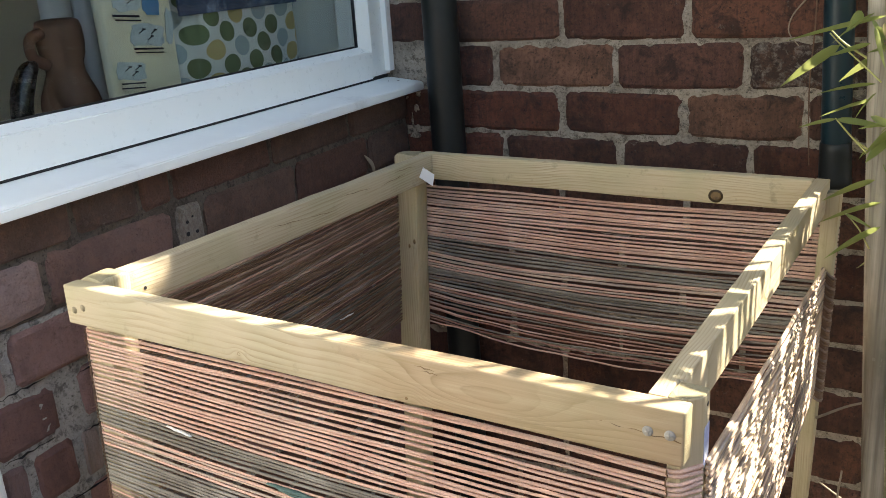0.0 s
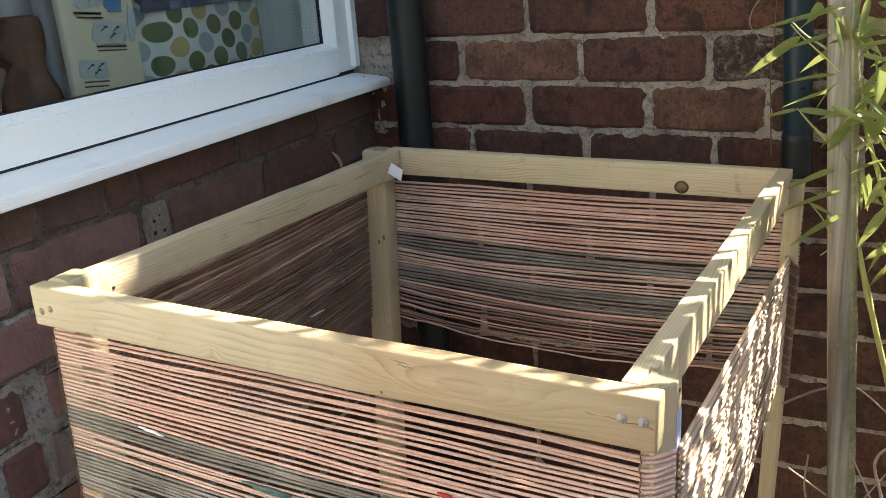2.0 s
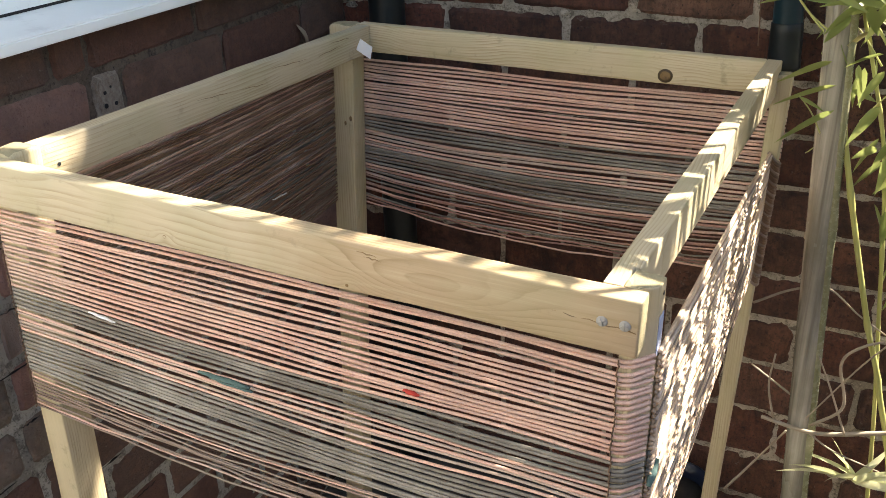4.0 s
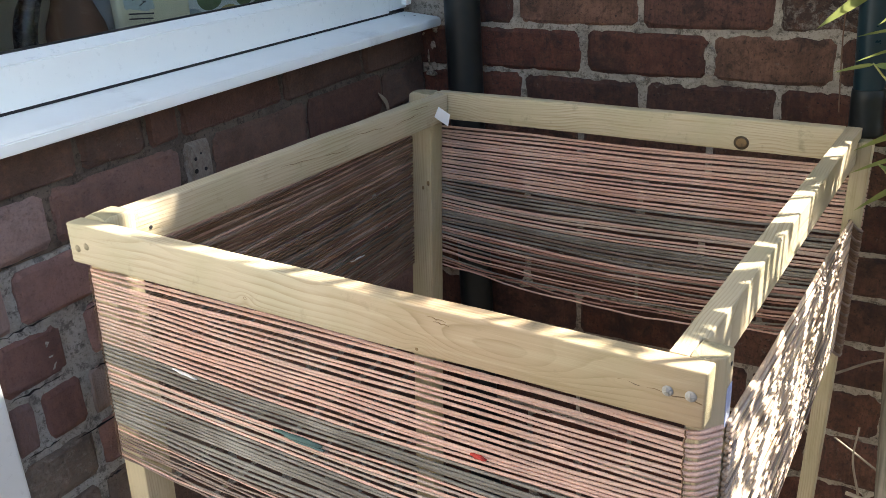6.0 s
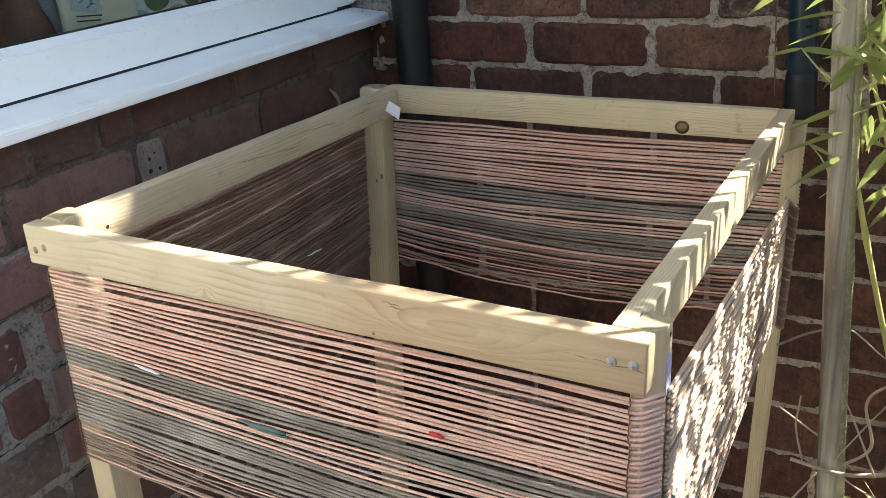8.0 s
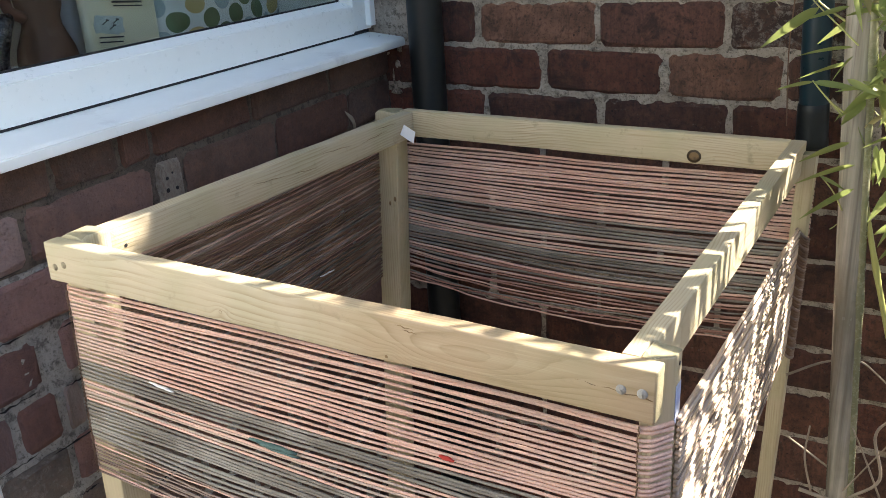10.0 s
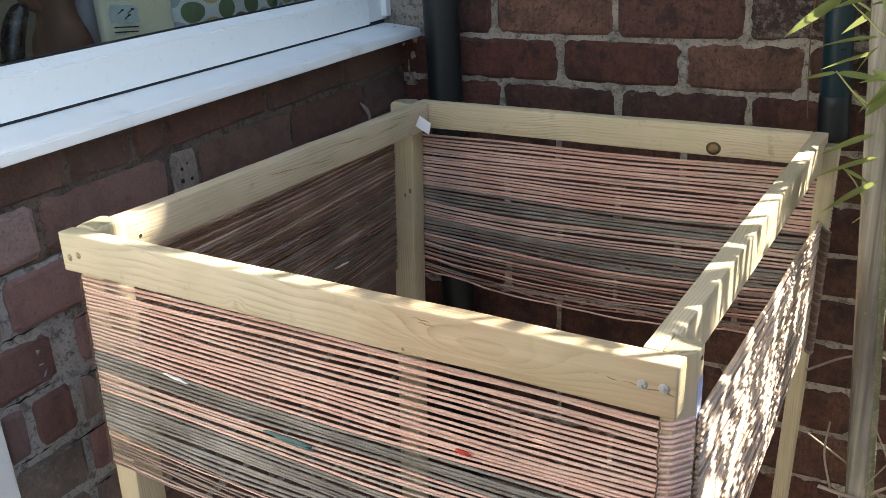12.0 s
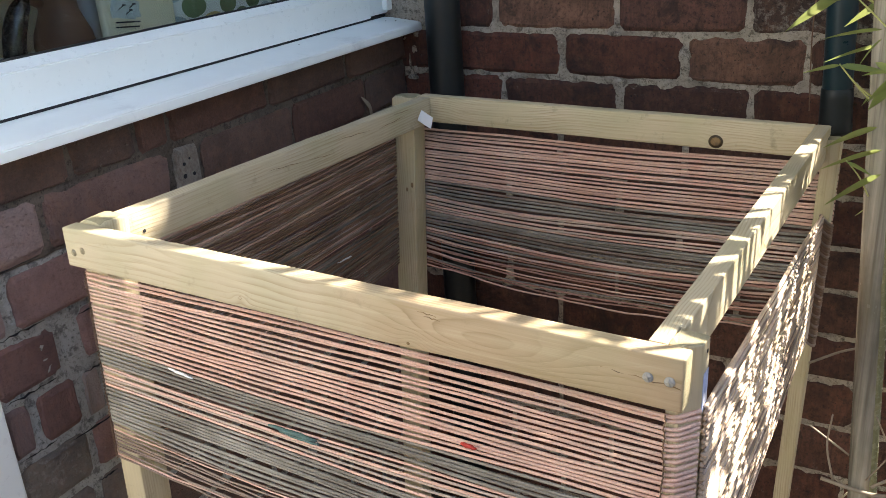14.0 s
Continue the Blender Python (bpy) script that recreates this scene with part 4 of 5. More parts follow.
leaf((0.957, -0.482, 1.091), (0.899, -0.474, 1.084), 0.0125, -10)
leaf((0.872, -0.482, 1.005), (0.833, -0.474, 0.995), 0.0050, 15)
leaf((0.872, -0.482, 1.005), (0.927, -0.474, 0.998), 0.0080, 5)
leaf((0.958, -0.482, 1.055), (0.953, -0.474, 1.002), 0.0130, 20)
leaf((0.929, -0.482, 0.986), (0.906, -0.474, 0.956), 0.0125, 15)
leaf((0.918, -0.482, 0.936), (0.864, -0.474, 0.910), 0.0085, 10)
leaf((0.927, -0.482, 0.910), (0.862, -0.474, 0.884), 0.0075, 5)
leaf((0.929, -0.482, 0.882), (0.871, -0.474, 0.839), 0.0085, 10)
leaf((0.890, -0.482, 0.894), (0.921, -0.474, 0.877), 0.0050, 0)
leaf((0.974, -0.482, 0.891), (0.948, -0.474, 0.842), 0.0120, 20)
leaf((0.961, -0.482, 0.943), (0.969, -0.474, 0.895), 0.0075, 0)
leaf((0.890, -0.482, 1.125), (0.876, -0.474, 1.102), 0.0120, 15)
leaf((0.900, -0.482, 1.115), (0.919, -0.474, 1.080), 0.0080, -10)
leaf((0.933, -0.482, 1.090), (0.951, -0.474, 1.107), 0.0075, 10)
leaf((0.947, -0.482, 1.022), (0.925, -0.474, 0.991), 0.0085, 20)
leaf((0.964, -0.482, 1.003), (0.948, -0.474, 0.960), 0.0110, 0)
leaf((0.944, -0.45, 0.896), (0.971, -0.45, 0.887), 0.0083)
leaf((0.950, -0.45, 1.017), (0.985, -0.45, 1.012), 0.0105)
leaf((0.993, -0.45, 0.815), (0.961, -0.45, 0.785), 0.0120)
leaf((1.003, -0.45, 0.755), (1.009, -0.45, 0.705), 0.0120)
leaf((0.960, -0.45, 0.985), (1.000, -0.45, 0.950), 0.0105)
for j in range(12):         # straps arching low down by the stems, painted pale as if in full sun
    a = 0.4 + 2.5 * j / 12
    b = Vector((1.035 + 0.01 * math.sin(j * 2.3), -0.47, 0.372))
    leaf(b, b + Vector((-0.105 * math.cos(a), 0.04 * math.sin(j * 1.7), 0.050 * math.sin(a) - 0.005)), 0.011, 15, LEAF_SUNLIT, 0.30, "arching leaf with sunlight in its pale colour")

for j in range(16):         # slender leaves before the pole
    b = Vector((ROLL.uniform(0.900, 0.965), -0.49 + ROLL.uniform(-0.01, 0.01), ROLL.uniform(1.00, 1.14)))
    a, n = ROLL.uniform(-0.6, 3.4), ROLL.uniform(0.028, 0.060)
    leaf(b, b + Vector((n * math.cos(a), n * 0.3 * ROLL.uniform(-1, 1), -n * 0.8 * abs(math.sin(a)))), ROLL.uniform(0.0045, 0.0080), ROLL.uniform(-20, 30))
# more sprays of leaves among the stems
for j in range(52):
    z = ROLL.uniform(0.62, 1.20)
    b = Vector((1.03 - 0.13 * (z - 0.55) / 0.55 + ROLL.uniform(0.0, 0.07), -0.45 + ROLL.uniform(-0.05, 0.06), z))
    a = ROLL.uniform(-0.5, 2.6)
    n = ROLL.uniform(0.035, 0.07)
    leaf(b, b + Vector((n * math.cos(a) * 0.8, n * 0.35 * ROLL.uniform(-1, 1), -n * abs(math.sin(a)) * 0.8)), ROLL.uniform(0.005, 0.011), ROLL.uniform(-30, 30), LEAF_DRY if j % 7 == 3 else LEAF)

for j in range(34):
    b = Vector((ROLL.uniform(0.915, 0.985), -0.45 + ROLL.uniform(-0.04, 0.05), ROLL.uniform(0.93, 1.16)))
    a = ROLL.uniform(0.2, 2.9)
    n = ROLL.uniform(0.035, 0.085)
    leaf(b, b + Vector((n * math.cos(a), n * 0.3 * ROLL.uniform(-1, 1), -n * 0.7 * math.sin(a))), ROLL.uniform(0.006, 0.013), ROLL.uniform(-30, 30), LEAF_DRY if j % 8 == 1 else LEAF)

# unseen leafy crown added high over the frame's open side to shape the sun: far too many leaves to count
crown_rng = np.random.default_rng(8)
into_frame = M.inverted()


def crown(name, clumps, lo, hi, slanted=False, top=0.125):
    """Leaves in hanging clumps, spread through a block of air."""
    verts, faces = [], []
    bv, bf = blade(1.0, 1.0, 0.18, 0.3, 4)
    bv = np.array(bv)
    for _ in range(clumps):
        node = crown_rng.uniform(lo, hi)
        if slanted:         # a slab tilted along the sun's rays, to shade chosen parts
            node[2] += 1.80 + 1.74 * (node[1] + 0.4) + 1.42 * (node[0] - 1.15)
            node[1] += 0.795 * (node[0] - 1.15)
        main = crown_rng.normal(0, 1, 3) * (1, 1, 0.5)
        for _ in range(crown_rng.integers(4, 10)):
            p = node + crown_rng.normal(0, 0.018, 3)
            if p[0] < 1.02 or (p[1] > -0.05 and p[0] < WALL_END + 0.05):
                continue
            d = main * 0.8 + crown_rng.normal(0, 0.9, 3) + np.array([0, 0, -0.5])
            q = Vector(d).to_track_quat("X", "Z").to_matrix() @ Matrix.Rotation(crown_rng.uniform(-0.9, 0.9), 3, "X")
            size = np.array([crown_rng.uniform(0.06, 0.12), crown_rng.uniform(0.010, 0.018), 0.10])
            k = len(verts)
            tips = [p + np.array(q @ Vector(v * size)) for v in bv]
            if min(t[0] for t in tips) < 1.0 or slanted and max(t[2] - 1.80 - 1.42 * (t[0] - 1.15) - 1.74 * (t[1] - 0.795 * (t[0] - 1.15) + 0.4) for t in tips) > top:
                continue
            shade = into_frame @ (Vector(p) - to_sun * ((p[2] - 0.9) / to_sun.z))
            if -0.06 < shade.x < 0.09 and -0.05 < shade.y < 0.12:          # the gap that lets the sun on to the corner post
                continue
            if 0.0 < shade.x < 0.60 and -0.02 < shade.y < 0.035 and math.sin(9000 * p[0]) > 0.30:          # left out, so that more sun reaches the front rail
                continue
            if 0.63 < shade.x < 0.70 and 0.02 < shade.y < 0.70 and math.sin(8000 * p[0]) > 0.72:          # and the sunny rail
                continue
            flank = into_frame @ (Vector(p) - to_sun * ((p[0] - 0.85) / to_sun.x))
            if 0.04 < flank.y < 0.70 and 0.58 < flank.z < 0.83 and math.sin(7000 * p[1]) > 0.45:          # left out, so that more sun reaches the sunny panel
                continue
            verts += [tuple(t) for t in tips]
            faces += [tuple(i + k for i in f) for f in bf]
    me = bpy.data.meshes.new(name)
    me.from_pydata(verts, [], faces)
    me.materials.append(LEAF)
    ob = new(name, me)
    ob.parent = BAMBOO
    return tagged(ob, "unseen bamboo foliage added to dapple and block the sun", kind="stuff")


# the first block dapples the sunny side; the others shade or dapple chosen spots
crown("foliage", 84, (1.05, -0.88, 0.95), (1.36, -0.06, 1.50))
crown("foliage", 180, (1.06, -0.56, -0.11), (1.26, -0.30, 0.075), True)
crown("foliage", 8, (1.10, -0.16, 1.27), (1.20, -0.07, 1.40))
crown("foliage", 45, (1.06, -0.185, -0.30), (1.26, -0.09, 0.0), True, 0.06)
crown("foliage", 6, (1.06, -0.60, 0.14), (1.26, -0.25, 0.30), True, 0.6)
crown("foliage", 16, (1.27, -0.335, 1.97), (1.60, -0.285, 2.05))
for j in range(8):
    x, y = 1.08 + 0.035 * j, -0.82 + 0.09 * ((j * 5) % 8)
    stem([(x, y, GROUND), (x + 0.01, y + 0.01, 0.8), (x + 0.02 * math.sin(j), y + 0.02, 1.6), (x + 0.04 + 0.04 * math.sin(j), y + 0.03, 2.6)], 0.005, 0.002)


# ---------------------------------------------------------------- things behind the glass
def soft_box(lo, hi, bevel, cuts, warp, seed):
    bm = box(lo, hi, bevel, 3)
    bmesh.ops.subdivide_edges(bm, edges=bm.edges[:], cuts=cuts, use_grid_fill=True)
    return worn(bm, warp, seed)


bag = thing("fabric_bag", "white cotton bag printed with green, blue and yellow dots", "bag")
bag_bm = bmesh.new()
rows, cols = 14, 60
grid = []
for j in range(rows + 1):
    z = LEDGE_Z + 0.001 + 0.263 * j / rows
    line = []
    for i in range(cols):
        a = 2 * math.pi * i / cols
        cx = abs(math.cos(a)) ** 0.45 * (1 if math.cos(a) > 0 else -1)
        sx = abs(math.sin(a)) ** 0.45 * (1 if math.sin(a) > 0 else -1)
        fold = 0.006 * math.sin(a * 7 + 1.3 * z * 20) + 0.008 * math.sin(a * 3 + 2)
        line.append(bag_bm.verts.new((-0.225 + (0.080 + fold) * cx, -0.298 + (0.182 + fold) * sx + 0.03 * (z - 1.02), z)))
    grid.append(line)
for a, b in zip(grid, grid[1:]):
    for i in range(cols):
        bag_bm.faces.new((a[i], a[(i + 1) % cols], b[(i + 1) % cols], b[i]))
bag_bm.faces.new(grid[0][::-1])
bag_bm.faces.new(grid[-1])
part("body", bag_bm, dotted_fabric(), bag, "", True)
part("band", box((-0.1405, -0.47, 1.141), (-0.1345, -0.16, 1.198), 0.001), plain("navy_band", (0.03, 0.06, 0.12), 0.7, 0, 0.3, 60.0, 0.2, (0.25, 0.33, 0.45), 0.8, 0.5), bag, "navy patterned band")

pack = thing("paper_pack", "cream paper pack printed with blue pictures and lines of small print", "pack")
pack_body = part("body", soft_box((-0.156, -0.630, LEDGE_Z + 0.001), (-0.135, -0.485, 1.30), 0.010, 2, 0.0025, 6), plain("cream_paper", (0.74, 0.70, 0.50), 0.6, 0, 0.06, 9.0, 0.1, (0.62, 0.64, 0.55), 0.6, 0.5), pack, "", True)
PRINT = plain("black_print", (0.02, 0.02, 0.03), 0.6)
PRINT_BLUE = plain("pale_blue_print", (0.50, 0.58, 0.58), 0.6, 0, 0.25, 110.0, 0.05, (0.08, 0.12, 0.20), 0.9, 0.56)
PRINT_DEEP = plain("blue_print", (0.07, 0.24, 0.45), 0.6, 0, 0.2, 90.0)
PX = -0.1335


def printed(y, z, w, h, material, lean=-6):
    ob = part("print", box((-0.0006, -w / 2, -h / 2), (0.0006, w / 2, h / 2)), material, pack_body)
    ob.matrix_local = pose(PX, y, z, lean, 0, 0)


def blot(y, z, w, h, material, seed):
    """A printed picture with an irregular outline."""
    outline = []
    for q in range(26):
        a = 2 * math.pi * q / 26
        f = 1 + 0.30 * noise.noise(Vector((2.2 * math.cos(a), 2.2 * math.sin(a), seed)))
        outline.append((0.56 * w * f * math.copysign(abs(math.cos(a)) ** 0.6, math.cos(a)), 0.56 * h * f * math.copysign(abs(math.sin(a)) ** 0.6, math.sin(a))))
    ob = part("picture", prism(outline, -0.0005, 0.0005), material, pack_body, "pale blue printed picture")
    ob.matrix_local = pose(PX, y, z, -6, 0, 0) @ Matrix(((0, 0, 1, 0), (1, 0, 0, 0), (0, 1, 0, 0), (0, 0, 0, 1)))


for n, (y, z, w, h) in enumerate(((-0.580, 1.172, 0.050, 0.024), (-0.549, 1.1195, 0.064, 0.032), (-0.591, 1.0690, 0.050, 0.026), (-0.500, 1.128, 0.014, 0.046))):
    blot(y, z, w, h, PRINT_BLUE, 3.7 * n)
for y, z, w, h, ink in (
        (-0.584, 1.1518, 0.052, 0.0034, PRINT), (-0.5807, 1.1450, 0.050, 0.0022, PRINT),
        (-0.5485, 1.0985, 0.060, 0.0030, PRINT), (-0.5475, 1.0925, 0.058, 0.0020, PRINT),
        (-0.5903, 1.0500, 0.048, 0.0022, PRINT), (-0.5923, 1.0430, 0.046, 0.0020, PRINT)):
    printed(y, z, w, h, ink)
PX += 0.0008
blot(-0.5317, 1.168, 0.030, 0.036, PRINT_DEEP, 21.0)
for y, z in ((-0.560, 1.126), (-0.536, 1.123), (-0.545, 1.114), (-0.600, 1.073), (-0.580, 1.072), (-0.588, 1.064), (-0.575, 1.172)):
    printed(y, z, 0.010, 0.0012, PRINT, 24)
    printed(y + 0.006, z + 0.003, 0.006, 0.0024, PRINT, -12)

tap = thing("terracotta_jug", "brown terracotta jug with a handle on the window ledge", "jug")
part("body", lathe([(0.040, 0.0), (0.044, 0.004), (0.045, 0.036), (0.042, 0.052), (0.036, 0.066), (0.029, 0.084), (0.028, 0.098), (0.033, 0.112), (0.035, 0.132), (0.034, 0.152), (0.031, 0.162), (0.022, 0.165)], 28, (-0.205, -0.655, LEDGE_Z + 0.001)), plain("terracotta", (0.15, 0.075, 0.044), 0.6, 0, 0.15, 20.0, 0.2), tap, "", True)
part("handle", tube(curve_points([(-0.200, -0.690, 1.138), (-0.198, -0.712, 1.130), (-0.198, -0.712, 1.105), (-0.200, -0.688, 1.090)], 6), [0.0085] * 19, 10), plain("terracotta_dark", (0.12, 0.055, 0.032), 0.6, 0, 0.15, 20.0, 0.2), tap, "", True)

bottle = thing("grey_bottle", "tall grey plastic bottle standing on the window ledge", "bottle")
part("body", lathe([(0.018, 0.0), (0.021, 0.004), (0.021, 0.30), (0.018, 0.32), (0.012, 0.33), (0.012, 0.35)], 24, (-0.205, -0.596, LEDGE_Z + 0.001)), plain("grey_plastic", (0.50, 0.52, 0.54), 0.4, 0, 0.05, 10.0, 0.05), bottle, "", True)
roll = thing("paper_roll", "white paper roll standing on the window ledge", "roll")
part("body", lathe([(0.020, 0.0), (0.030, 0.001), (0.030, 0.28), (0.020, 0.28)], 28, (-0.275, -0.590, LEDGE_Z + 0.001)), plain("white_tissue", (0.60, 0.60, 0.58), 0.9, 0, 0.05, 30.0, 0.3), roll, "", True)
iron = thing("black_brush", "curved black brush resting on the window ledge", "brush")
part("handle", tube(curve_points([(-0.172, -0.770, LEDGE_Z + 0.015), (-0.172, -0.764, 1.050), (-0.172, -0.748, 1.085), (-0.172, -0.730, 1.100)], 8), [0.016] * 14 + [0.015, 0.015, 0.014, 0.014, 0.013, 0.013, 0.012, 0.011, 0.009, 0.007, 0.005], 12), plain("black_glossy_plastic", (0.015, 0.016, 0.018), 0.25), iron, "", True)

pot = thing("blue_pot", "dark blue glazed pot standing on the paving by the wall", "pot")
part("body", lathe([(0.048, 0.0), (0.053, 0.004), (0.062, 0.172), (0.067, 0.178), (0.067, 0.198), (0.060, 0.200), (0.056, 0.172), (0.045, 0.02)], 32, (0.758, -0.12, GROUND)), plain("dark_blue_glaze", (0.012, 0.018, 0.04), 0.35), pot, "", True)
part("soil", lathe([(0.054, 0.160), (0.056, 0.166), (0.0001, 0.170)], 24, (0.758, -0.12, GROUND)), plain("soil", (0.05, 0.035, 0.025), 0.95, 0, 0.3, 90.0, 0.8), pot, "", True)

# ---------------------------------------------------------------- bricks
BR = random.Random(12)


def brick_mesh(seed, wide, high, material=BRICK, deep=0.05):
    """A worn brick: a pillowed face inside an uneven rim, front towards -y at about y = -0.030."""
    r = random.Random(seed)
    w, h, c = wide / 2, high / 2, 0.008
    plan = [(-w + c, -h), (0.0, -h), (w - c, -h), (w, -h + c), (w, h - c), (w - c, h), (0.0, h), (-w + c, h), (-w, h - c), (-w, -h + c)]
    bm = bmesh.new()
    back, rim, face = [], [], []
    for x, z in plan:
        dx, dz = r.uniform(-0.0022, 0.0022), r.uniform(-0.0022, 0.0022)
        back.append(bm.verts.new((x, deep / 2, z)))
        rim.append(bm.verts.new((x + dx, -0.0262 + r.uniform(-0.0006, 0.0006), z + dz)))
        k = 0.0060 + r.uniform(-0.002, 0.003)
        face.append(bm.verts.new((x + dx - k * (x / w), -0.0312 + r.uniform(-0.0012, 0.0012), z + dz - k * (z / h))))
    n = len(plan)
    for a, b in ((back, rim), (rim, face)):
        for q in range(n):
            bm.faces.new((a[q], a[(q + 1) % n], b[(q + 1) % n], b[q]))
    bm.faces.new(face)
    bmesh.ops.recalc_face_normals(bm, faces=bm.faces[:])
    return mesh_of(bm, "brick", material)


STRETCHER = [brick_mesh(100 + k, 0.222, 0.0755) for k in range(10)]
HEADER = [brick_mesh(200 + k, 0.104, 0.0735) for k in range(8)]
STRETCHER_SMOOTH = [brick_mesh(300 + k, 0.222, 0.0755, BRICK_SMOOTH) for k in range(8)]
HEADER_SMOOTH = [brick_mesh(400 + k, 0.104, 0.0735, BRICK_SMOOTH) for k in range(6)]
REDS = [(0.160, 0.052, 0.031), (0.132, 0.048, 0.031), (0.172, 0.070, 0.043), (0.122, 0.050, 0.034), (0.150, 0.066, 0.044), (0.104, 0.046, 0.034)]


def brick(parent, a, b, z0, z1, face, colour=None, bloom=None):
    """A brick from a to b along the wall. face: 0 for the wall along x, 1 for the one along y."""
    gap = 0.0155 if face and z1 < 0.81 else 0.0100
    wide, high = b - a - gap, z1 - z0 - gap + 0.0005
    if wide < 0.015:
        return
    kind, w0, h0 = ((STRETCHER, STRETCHER_SMOOTH)[face], 0.222, 0.0755) if wide > 0.15 else ((HEADER, HEADER_SMOOTH)[face], 0.104, 0.0735)
    ob = new("brick", BR.choice(kind))
    ob.parent = parent
    out = BR.uniform(-0.0012, 0.0016)
    c = (a + b) / 2
    if face == 0:
        m = pose(c, 0.026 + out, (z0 + z1) / 2, BR.uniform(-0.4, 0.4), BR.uniform(-0.5, 0.5), BR.uniform(-0.3, 0.3))
    else:
        m = pose(-0.026 - out, c, (z0 + z1) / 2, 0, 0, 90 + BR.uniform(-0.3, 0.3)) @ pose(0, 0, 0, 0, BR.uniform(-0.5, 0.5), 0)
    ob.matrix_local = m @ Matrix.Diagonal((wide / w0, 1, high / h0, 1))
    col = colour or BR.choice(REDS)
    f = BR.uniform(0.85, 1.15)
    ob.color = (col[0] * f, col[1] * f, col[2] * f, 1 - (BR.uniform(0.0, 0.35) if bloom is None else bloom))


ORANGE, CHALKY = (0.275, 0.138, 0.088), (0.12, 0.062, 0.042)
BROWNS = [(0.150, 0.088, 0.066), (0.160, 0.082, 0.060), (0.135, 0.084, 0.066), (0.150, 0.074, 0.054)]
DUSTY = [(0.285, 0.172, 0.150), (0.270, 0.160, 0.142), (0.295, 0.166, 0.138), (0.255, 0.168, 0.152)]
SEEN = {0: (-0.10, 0.114, 0.3465, 0.578, 0.7795, 1.013, 1.245), 1: (-0.02, 0.120, 0.209, 0.450, 0.679, 0.915, 1.15), 2: (-0.12, 0.114, 0.3466, 0.5795, 0.814, 1.05, 1.28), -1: (-0.01, 0.2225, 0.459, 0.694, 0.929, 1.165)}
SPECIAL = {(1, 2): (ORANGE, 0.15), (1, 4): (CHALKY, 0.72), (0, 3): (ORANGE, 0.25), (1, 1): ((0.100, 0.038, 0.027), 0.2), (0, 1): (REDS[0], 0.1), (0, 2): (REDS[1], 0.1), (1, 3): ((0.175, 0.078, 0.056), 0.1), (-1, 2): (REDS[5], 0.3), (2, 1): (REDS[4], 0.15), (2, 2): (REDS[3], 0.2), (2, 3): (REDS[2], 0.2)}
BACK_BEDS = [-0.202, -0.095, 0.013, 0.121, 0.229, 0.329, 0.419, 0.508, 0.593, 0.684, 0.776] + [0.868 + 0.0865 * k for k in range(8)]
for k in range(-11, 7):
    z0, z1 = BACK_BEDS[k + 11], BACK_BEDS[k + 12]
    if k in SEEN:
        cuts = list(SEEN[k])
    else:
        cuts = [(-0.12 if k % 2 == 0 else -0.01) + 0.2335 * n + BR.uniform(-0.007, 0.007) for n in range(7)]
    cuts = [c for c in cuts if c < WALL_END - 0.03] + [WALL_END + 0.005]
    cuts[0] = max(cuts[0], -0.055)
    for n, (a, b) in enumerate(zip(cuts, cuts[1:])):
        if (k, n) == (1, 0):          # the corner beside the window is filled with mortar
            continue
        colour, bloom = SPECIAL.get((k, n), (None, None))
        brick(wall_back, a, b, z0, z1, 0, colour, bloom)

BEDS = [-0.201, -0.117, -0.033, 0.051, 0.134, 0.218, 0.302, 0.386, 0.470, 0.554, 0.638, 0.722, 0.806, 0.886, 0.951]
LEFT = {10: (-1.03, -0.850, -0.7355, -0.675, -0.445, -0.215, 0.0), 9: (-1.03, -0.908, -0.680, -0.618, -0.390, -0.160, 0.0), 8: (-1.03, -0.985, -0.760, -0.530, -0.300, -0.07, 0.0), 7: (-1.03, -0.923, -0.897, -0.675, -0.445, -0.215, 0.0), 6: (-1.03, -0.984, -0.911, -0.870, -0.640, -0.410, -0.180, 0.0), 5: (-1.03, -0.912, -0.675, -0.445, -0.215, 0.0), 4: (-1.03, -0.918, -0.69, -0.46, -0.23, 0.0)}
LEFT_SPECIAL = {(9, 2): ((0.24, 0.20, 0.16), 0.9), (5, 0): ((0.20, 0.165, 0.13), 0.6), (9, 0): ((0.29, 0.205, 0.182), 0.3), (9, 1): ((0.215, 0.128, 0.107), 0.25), (6, 2): ((0.46, 0.37, 0.32), 0.45), (4, 0): ((0.20, 0.155, 0.125), 0.45), (4, 1): ((0.205, 0.16, 0.13), 0.45), (7, 0): ((0.215, 0.118, 0.102), 0.1), (6, 1): ((0.225, 0.118, 0.098), 0.1), (8, 1): ((0.285, 0.172, 0.150), 0.2), (8, 0): ((0.31, 0.225, 0.20), 0.3)}
SKIP = {(7, 1)}          # wide joints filled with mortar alone
for k in range(-3, 11):
    cuts = LEFT.get(k) or [-1.03] + [(-0.905 if k % 2 else -0.79) + 0.23 * n + BR.uniform(-0.006, 0.006) for n in range(4)] + [0.0]
    for n, (a, b) in enumerate(zip(cuts, cuts[1:])):
        if (k, n) in SKIP:
            continue
        colour, bloom = LEFT_SPECIAL.get((k, n), (None, None))
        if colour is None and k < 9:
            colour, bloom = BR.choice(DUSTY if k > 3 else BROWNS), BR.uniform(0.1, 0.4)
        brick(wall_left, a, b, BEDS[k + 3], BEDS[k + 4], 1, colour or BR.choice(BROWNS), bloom)

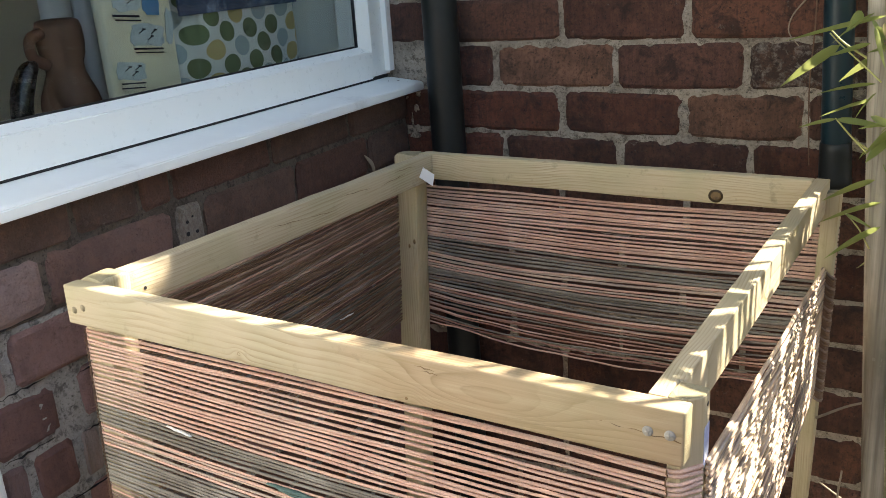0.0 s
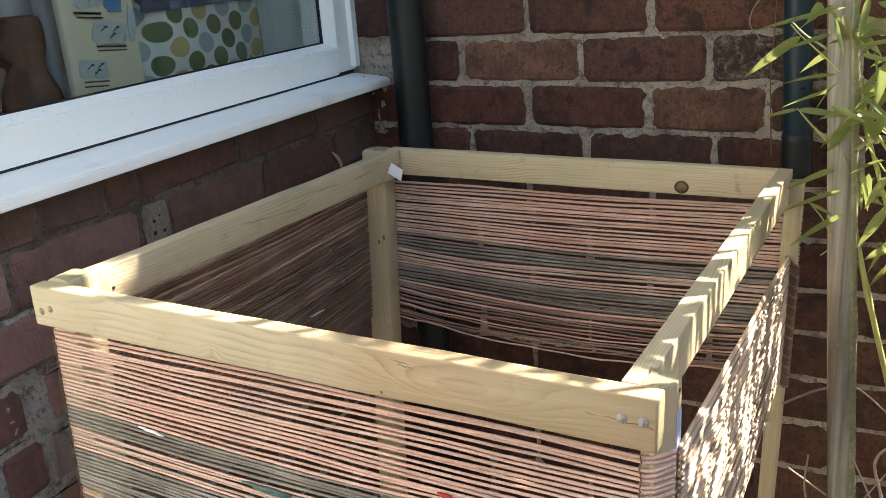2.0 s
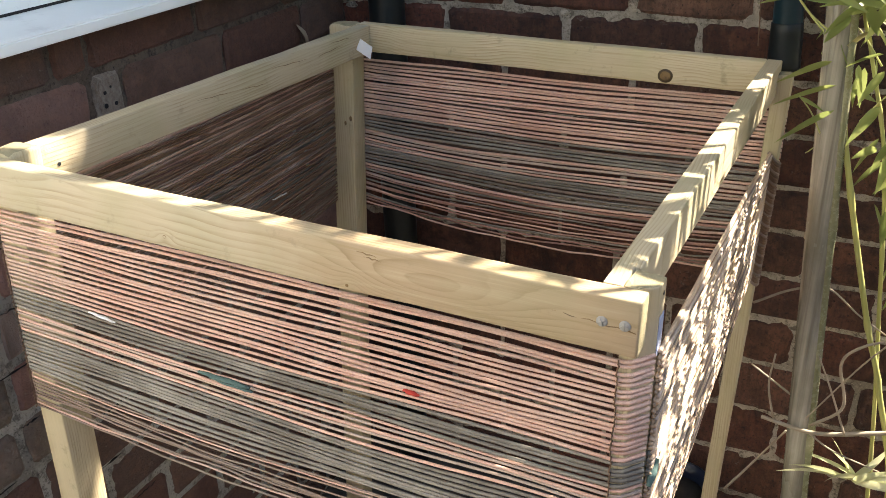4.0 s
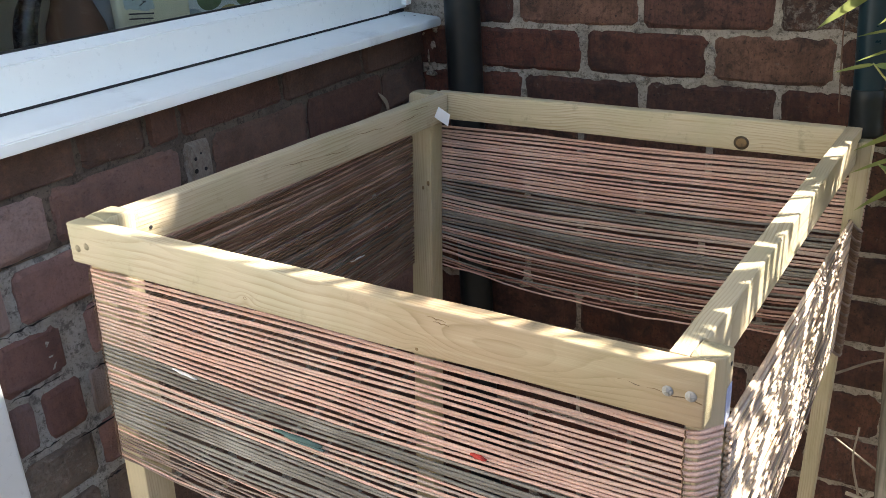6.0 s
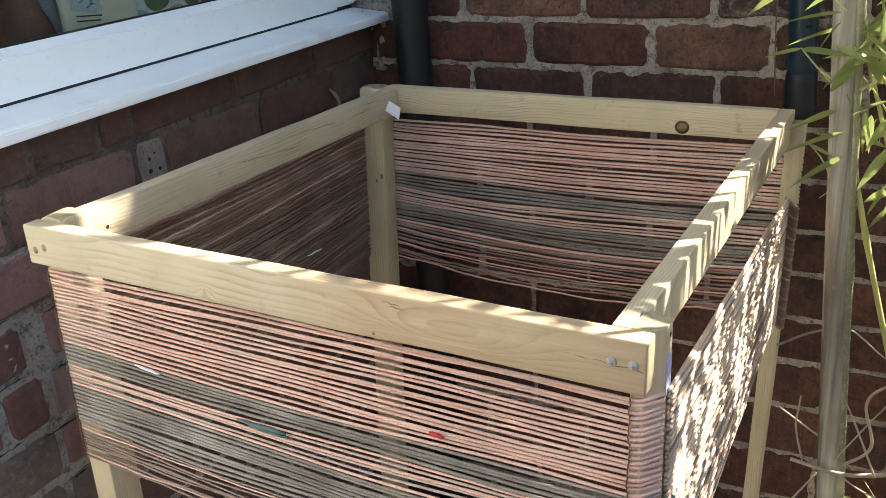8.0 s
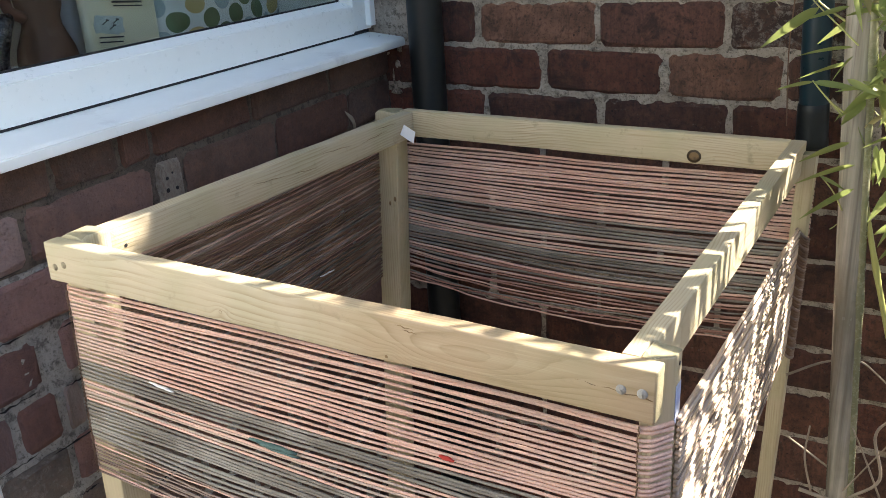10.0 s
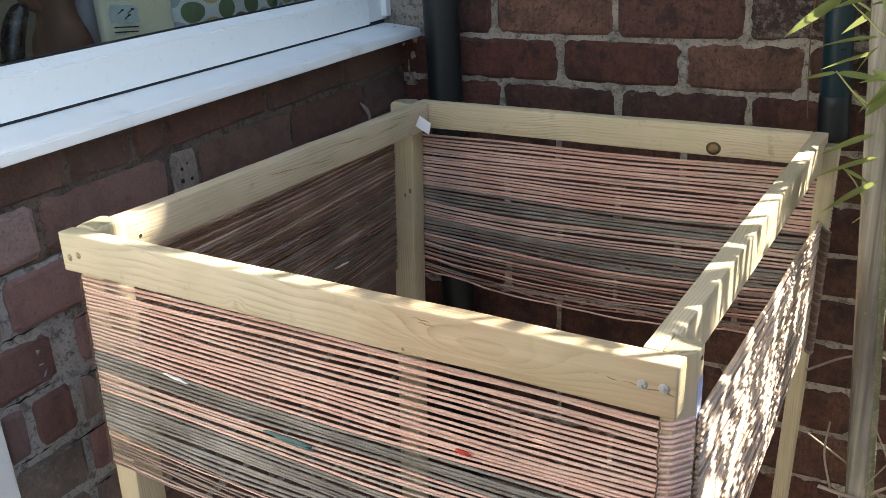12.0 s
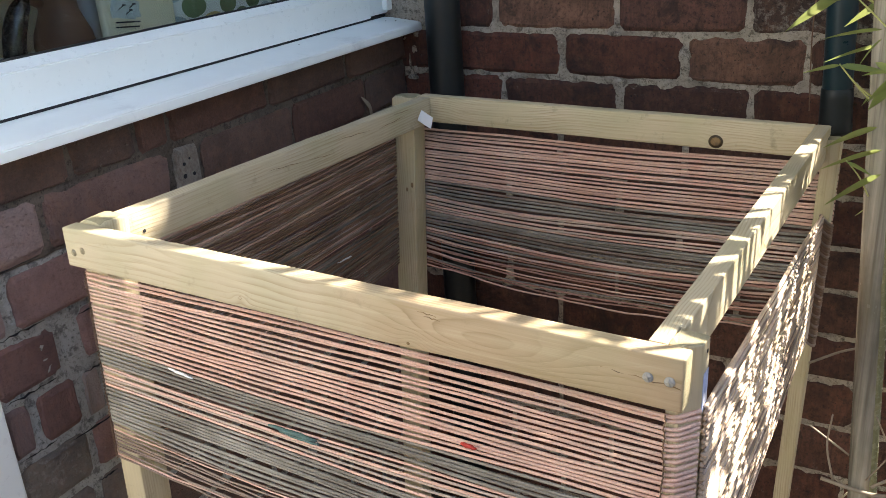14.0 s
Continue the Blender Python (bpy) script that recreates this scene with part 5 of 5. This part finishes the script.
# cracks where the mortar has shrunk from the bricks of the pier: dark strips with the gaps' shade in their colour
CRACK = plain("crack_shade", (0.012, 0.010, 0.009), 0.95)
CR = random.Random(5)
for k in range(0, 9):
    y = -1.02
    while y < -0.76:
        n = CR.uniform(0.03, 0.09)
        z = BEDS[k + 4] + CR.choice((-0.0075, 0.0072))
        pts = [(0.0052, y + n * q / 9, z + 0.0040 * noise.noise(Vector((y * 9 + q * 0.9, k, 3)))) for q in range(10)]
        part("crack", tube(pts, [0.0015 * math.sin(math.pi * (q + 0.6) / 10.2) * CR.uniform(0.15, 1.2) for q in range(10)], 6), CRACK, wall_left, "dark strip for the shade of a crack in the joint", True)
        y += n + CR.uniform(0.005, 0.06)

# pale filler brick's holes, mortar lumps in the corner, and a dry sliver on the wall
for y, z, r in ((-0.6600, 0.8561, 0.0028), (-0.6618, 0.8380, 0.0036), (-0.6427, 0.8370, 0.0030), (-0.6480, 0.8620, 0.0018)):
    hole = part("hole", lathe([(r, 0.0), (r, 0.0006), (0.0001, 0.0008)], 10), GASKET, wall_left, "small dark hole")
    hole.matrix_local = pose(0.0072, y, z, 0, 90, 0)


def lump(x, y, z, sx, sy, sz, seed):
    """An uneven blob of old mortar."""
    bm = bmesh.new()
    bmesh.ops.create_icosphere(bm, subdivisions=2, radius=1.0)
    for v in bm.verts:
        f = 1 + 0.45 * noise.noise(v.co * 1.7 + Vector((seed, 0, 0)))
        v.co = Vector((x + v.co.x * sx * f, y + v.co.y * sy * f, z + v.co.z * sz * f))
    part("mortar_lump", bm, MORTAR, wall_back, "pale lump of old mortar", True)


lump(0.0260, -0.004, 0.9120, 0.0080, 0.004, 0.0090, 1)
lump(0.0150, -0.004, 0.8880, 0.0030, 0.003, 0.0190, 2)
lump(0.0250, -0.004, 0.8710, 0.0060, 0.004, 0.0070, 3)
lump(0.0060, -0.003, 0.9330, 0.0080, 0.004, 0.0060, 4)
lump(0.0330, -0.004, 0.9420, 0.0070, 0.004, 0.0080, 5)
lump(0.0190, -0.004, 0.8540, 0.0140, 0.004, 0.0050, 6)
lump(0.5730, -0.001, 0.9170, 0.0125, 0.0045, 0.0150, 7)
lump(0.5770, -0.001, 0.8960, 0.0100, 0.004, 0.0220, 8)
lump(0.6720, -0.001, 0.8660, 0.0130, 0.004, 0.0050, 9)
lump(0.4560, -0.003, 0.8660, 0.0080, 0.004, 0.0060, 10)
lump(0.4480, -0.003, 0.9520, 0.0120, 0.004, 0.0050, 11)
sliver_bm = tube(curve_points([(0.010, -0.157, 0.806), (0.014, -0.168, 0.830), (0.012, -0.190, 0.853)], 6), [0.002] + [0.0048] * 6 + [0.0050, 0.0045, 0.004, 0.003, 0.002, 0.0008], 8, False, None, 0.35)
tagged(part("dry_leaf", sliver_bm, TWIG, None, "", True), "curled tan dry leaf caught on the brick wall", "leaf")
